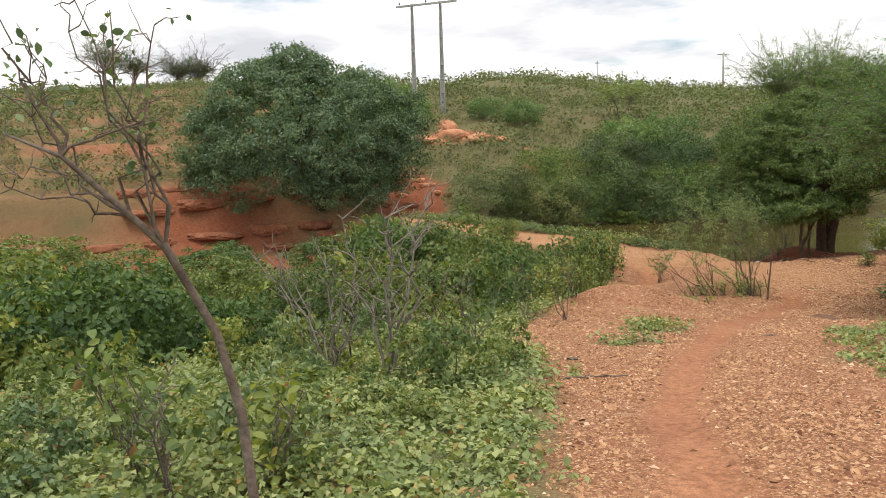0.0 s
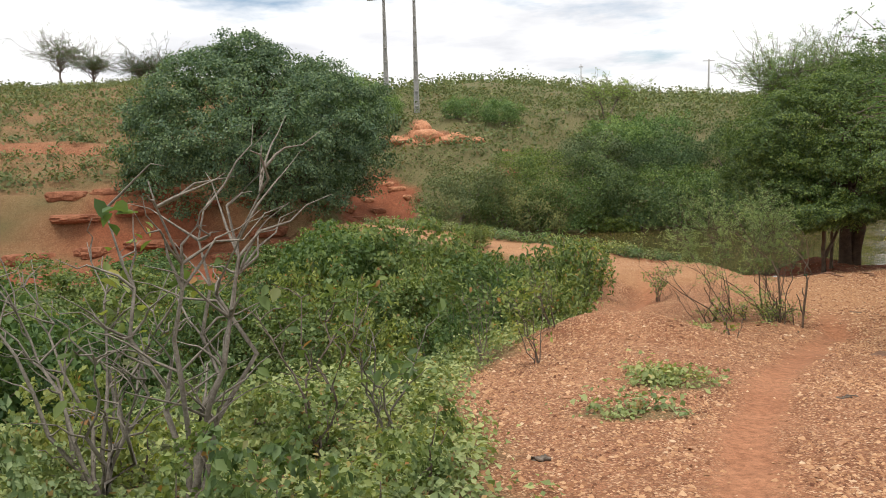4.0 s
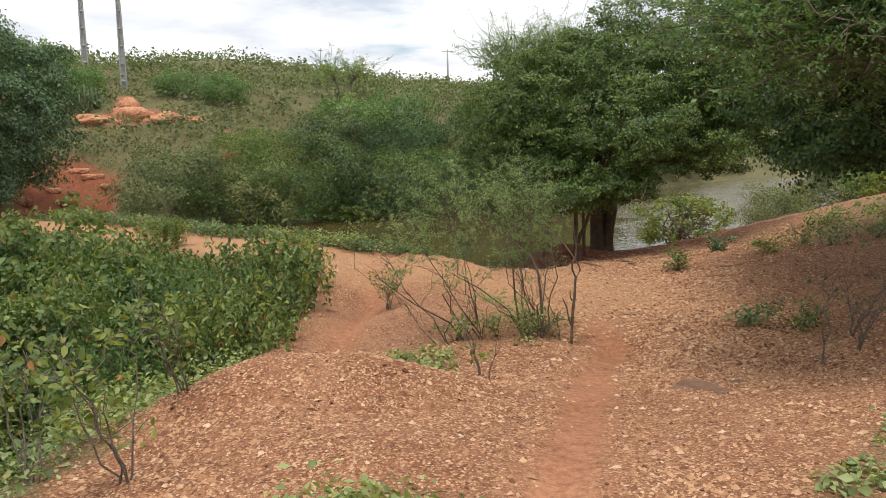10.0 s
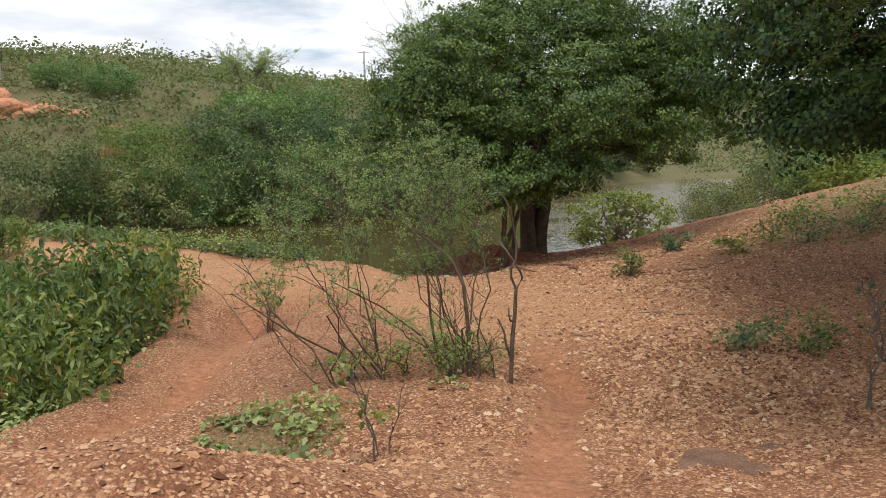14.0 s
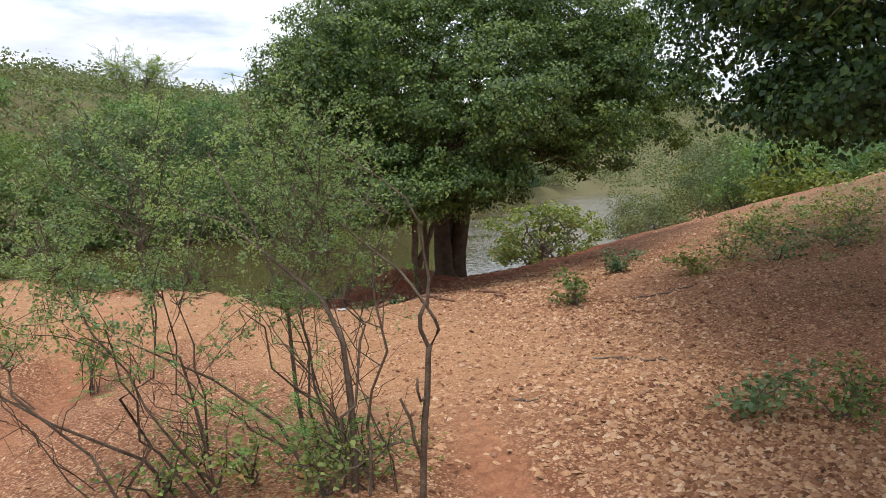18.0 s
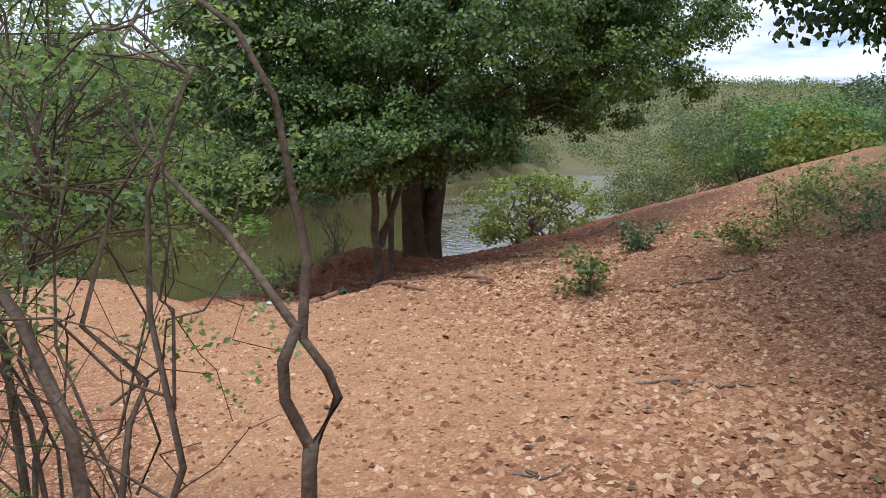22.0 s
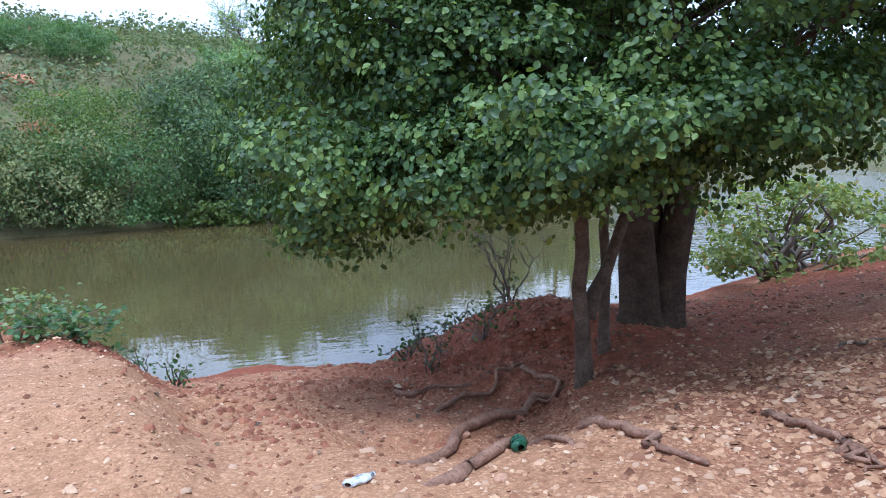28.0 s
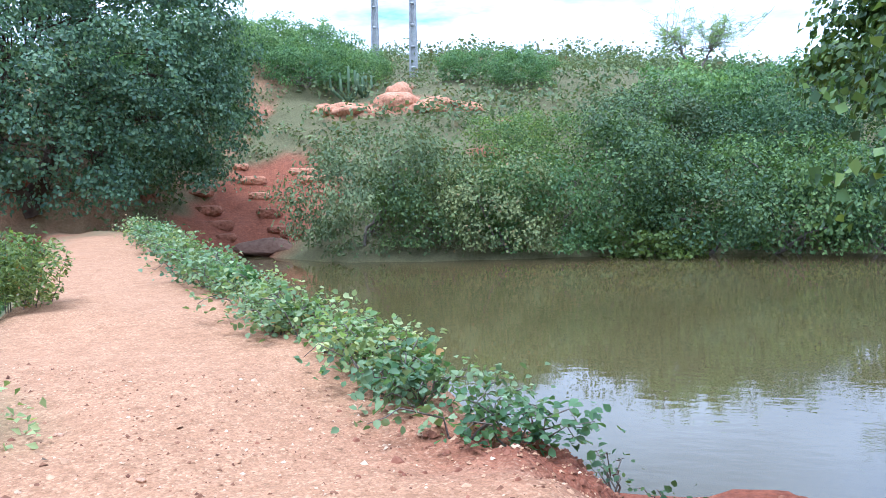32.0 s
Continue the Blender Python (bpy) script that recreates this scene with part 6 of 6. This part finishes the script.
def leaning_sapling():
    base = np.array([-0.53, 2.28, gz(-0.53, 2.28)])
    th = thing("leaning_sapling", "thin leaning sapling, nearly bare, with curled dry leaves at its tips", "sapling", tuple(base))
    rng = np.random.default_rng(300)
    main = np.array([(-0.53, 2.28, base[2] - 0.08), (-0.61, 2.22, 4.33), (-0.66, 2.2, 4.57), (-0.76, 2.13, 4.82), (-0.83, 2.09, 4.91), (-0.96, 2.01, 5.07), (-1.08, 1.97, 5.13)])
    s = Soup(); tube(s, main - base, [0.02, 0.015, 0.013, 0.011, 0.0095, 0.006, 0.003], 8, rng, 0.06)
    part("trunk", s.mesh("trunk", M_TWIG, True), th)
    ls = Soup()
    ends = [(-0.81, 2.01, 5.42), (-0.7, 2.0, 5.38), (-1.0, 1.99, 5.31), (-0.91, 2.0, 5.37), (-1.12, 2.0, 4.98), (-1.05, 1.95, 5.4), (-0.78, 2.05, 5.28), (-1.14, 2.02, 5.08), (-0.74, 2.06, 5.15), (-0.88, 1.98, 5.44), (-1.1, 1.98, 5.24)]
    for k, e in enumerate(ends):
        a = main[3 + k % 3]
        p = limb(rng, a - base, np.array(e) - base, 0.05, 7, 0.05)
        s = Soup(); tube(s, p, np.linspace(0.005, 0.0014, 8), 6)
        br = part("branch", s.mesh("branch", M_TWIG, True), th)
        for _ in range(9):
            i = rng.integers(2, 8)
            q = limb(rng, p[i], p[i] + (unit(rng.standard_normal(3)) + [0, 0, 0.5]) * rng.uniform(0.04, 0.11), 0.05, 4, 0.06)
            tw = Soup(); tube(tw, q, np.linspace(0.002, 0.0008, 5), 4)
            part("twig", tw.mesh("twig", M_TWIG, True), br)
            if e[2] > 5.2 and rng.uniform() < 0.6:
                leaves(ls, q[-1] + rng.standard_normal((3, 3)) * 0.016, 0.026, rng, spread=0.8, slim=0.6, droop=1.2, full=True)
    part("foliage", ls.mesh("foliage", M_LEAF_ROUND), th)


leaning_sapling()
twiggy(-1.5, 9.9, 1.75, 301, "bare grey sapling with many spreading twigs", stems=10, leafy=0.12, wood=M_DEADWOOD, twigs=9, lean=(-0.15, 0.0), spread=0.45, thick=0.019)
twiggy(-0.8, 9.65, 2.4, 302, "slender sapling with a dark stem and pale bare forks", stems=5, leafy=0.08, spread=0.24, twigs=12, thick=0.025, wood=M_DEADWOOD)
twiggy(-0.15, 10.9, 1.5, 303, "dry thin sapling among the weeds", stems=4, leafy=0.25, spread=0.35, twigs=7)
twiggy(0.35, 11.6, 1.2, 306, "dry thin sapling among the weeds", stems=4, leafy=0.25, wood=M_DEADWOOD)
twiggy(-1.7, 4.6, 0.95, 307, "young plant with large bright yellow-green leaves", "leafy_seedling", stems=5, leafy=0.75, leaf=0.1, thick=0.009, twigs=5)
twiggy(-2.2, 5.3, 0.9, 308, "young plant with large bright yellow-green leaves", "leafy_seedling", stems=5, leafy=0.7, leaf=0.085, thick=0.009, twigs=5)
twiggy(-1.2, 4.8, 0.85, 309, "young plant with large bright yellow-green leaves", "leafy_seedling", stems=4, leafy=0.9, leaf=0.09, thick=0.012)
twiggy(2.2, 15.2, 1.1, 310, "leafy seedling at the edge of the hollow", "leafy_seedling", stems=5, leafy=0.8, leaf=0.085, thick=0.009)
twiggy(1.5, 15.8, 1.2, 311, "leafy seedling at the edge of the hollow", "leafy_seedling", stems=5, leafy=0.8, leaf=0.085, thick=0.009)
twiggy(2.6, 16.6, 1.0, 312, "leafy seedling at the edge of the hollow", "leafy_seedling", stems=5, leafy=0.8, leaf=0.08, thick=0.009)
twiggy(10.1, 17.1, 1.25, 313, "thin dry sapling with a crooked stem on the gravel", stems=2, leafy=0.3, spread=0.15, leaf_m=M_LEAF_SCRUB, leaf=0.05)
twiggy(10.9, 17.4, 0.9, 314, "crooked dry sapling on the gravel", stems=4, leafy=0.3, spread=0.5, leaf_m=M_LEAF_SCRUB, leaf=0.05)
twiggy(11.5, 18.0, 0.9, 315, "crooked dry sapling on the gravel", stems=4, leafy=0.4, spread=0.5, leaf_m=M_LEAF_SCRUB, leaf=0.05)
twiggy(5.9, 17.9, 0.75, 316, "small seedling with a few green leaves in the hollow", "leafy_seedling", stems=4, leafy=0.35, spread=0.3, leaf=0.08, thick=0.008, leaf_m=M_LEAF_HERB)
twiggy(6.5, 24.5, 0.85, 319, "pale feathery seedling on the gravel", "leafy_seedling", stems=8, leafy=0.95, leaf=0.06, thick=0.008, leaf_m=M_LEAF_FINE, spread=0.3)
twiggy(12.8, 30.2, 1.0, 317, "straggling twiggy shrub behind the tree roots", stems=7, leafy=0.4, spread=0.45, leaf=0.06, leaf_m=M_LEAF_BUSH)
twiggy(11.4, 28.9, 0.55, 318, "small twiggy seedling on the root bank", "leafy_seedling", stems=5, leafy=0.7, leaf=0.04, thick=0.007, leaf_m=M_LEAF_BUSH)


# ---- roots, sticks and litter ----
def ground_line(pts, lift=0.0, n=14):
    pts = np.asarray(pts, float)
    t = np.linspace(0, len(pts) - 1, n)
    x = np.interp(t, range(len(pts)), pts[:, 0]); y = np.interp(t, range(len(pts)), pts[:, 1])
    rng = np.random.default_rng(int(abs(pts[0, 0] * 100)))
    x, y = x + rng.normal(0, 0.035, n), y + rng.normal(0, 0.035, n)
    return np.stack([x, y, ground_z(x, y) + lift], 1)


def laid(name, label, category, pts, r0, r1, mat, lift=0.0, group="", hump=0.0):
    p = ground_line(pts, lift)
    p[:, 2] += hump * np.sin(np.linspace(0, np.pi, len(p)))
    p[0, 2] -= 0.05; p[-1, 2] -= 0.03
    s = Soup(); o = p[0].copy(); rng = np.random.default_rng(7)
    tube(s, p - o, np.linspace(r0, r1, len(p)), 7, rng, 0.12)
    ob = new(name, s.mesh(name, mat, True)); ob.location = o
    return tagged(ob, label, category, group)


for pts, r in [([(10.3, 25.51), (10.67, 25.69), (11.31, 26.39), (11.09, 25.51)], 0.045), ([(10.18, 25.98), (10.78, 26.68), (11.2, 26.85), (11.62, 27.18), (11.93, 27.25)], 0.05), ([(11.37, 25.99), (11.4, 25.58), (11.37, 25.32), (11.55, 25.13)], 0.04), ([(10.9, 28.27), (11.09, 27.93), (11.44, 27.96)], 0.025), ([(10.88, 27.33), (11.47, 27.69), (11.97, 28.02)], 0.025), ([(11.84, 27.96), (11.94, 27.64), (11.88, 27.24), (11.59, 27.11)], 0.03), ([(12.24, 25.57), (12.22, 25.14), (12.16, 24.65)], 0.03), ([(12.11, 24.92), (12.08, 24.58)], 0.025)]:
    laid("tree_root", "brown tree root snaking over the red bank", "root", pts, r * 1.0, r * 0.35, M_ROOT, 0.012, "surface roots", 0.02)
for pts, r in [([(10.8, 21.2), (11.1, 20.9), (11.3, 20.6)], 0.012), ([(9.3, 20.4), (9.5, 20.3)], 0.008), ([(13.8, 26.6), (14.4, 26.5), (15.0, 26.6)], 0.012), ([(12.6, 22.6), (13.2, 22.4), (13.6, 22.4)], 0.012), ([(5.0, 12.6), (5.3, 12.7)], 0.01), ([(1.2, 8.9), (1.7, 9.1), (2.1, 9.1)], 0.012), ([(1.6, 10.3), (1.62, 10.36)], 0.02)]:
    laid("stick", "weathered dry stick lying on the ground", "stick", pts, r, r * 0.5, M_TWIG, r * 0.8, "loose sticks")


def bottle(x, y, mat, label, L, r, rz, crush, capc):
    z = gz(x, y)
    th = thing("plastic_bottle", label, "bottle", (x, y, z + r * crush * 0.8))
    th.rotation_euler = (0, 0, rz)
    rng = np.random.default_rng(int(L * 1000))
    t = np.array([0, 0.02, 0.1, 0.3, 0.5, 0.62, 0.72, 0.84, 0.9, 0.98])
    rad = np.array([0.5, 0.9, 1.0, 0.93, 1.0, 0.96, 1.0, 0.6, 0.34, 0.34]) * r
    s = Soup(); tube(s, np.stack([t * L - L / 2, 0.01 * np.sin(t * 9), 0 * t], 1), rad, 12, rng, 0.06)
    v = s.v[0]; v[:, 2] *= crush
    part("body", s.mesh("body", mat, True), th)
    s = Soup(); tube(s, [(L * 0.47, 0, 0), (L * 0.53, 0, 0)], [r * 0.4, r * 0.4], 10)
    part("cap", s.mesh("cap", capc), th)
    s = Soup(); tube(s, [(-0.12 * L, 0, 0), (0.1 * L, 0.005, 0)], [r * 1.03, r * 1.02], 12); s.v[0][:, 2] *= crush
    part("label_band", s.mesh("label_band", M_LABEL if mat is M_PLASTIC_W else mat, True), th)


bottle(9.96, 25.6, M_PLASTIC_W, "crushed clear plastic bottle with a faded label on the gravel", 0.16, 0.034, 0.5, 0.55, M_PLASTIC_W)
bottle(10.85, 25.75, M_PLASTIC_G, "green plastic bottle lying by the roots", 0.15, 0.042, 1.3, 0.85, M_PLASTIC_G)

# stump-like post by the track up the hill
s = Soup(); tube(s, [(0, 0, -0.2), (0.02, 0, 0.4), (0.0, 0.02, 0.75)], [0.07, 0.065, 0.06], 7)
ob = new("post", s.mesh("post", M_BARK, True)); ob.location = (-4.67, 64.4, gz(-4.67, 64.4))
tagged(ob, "short dark wooden post beside the hill track", "post")
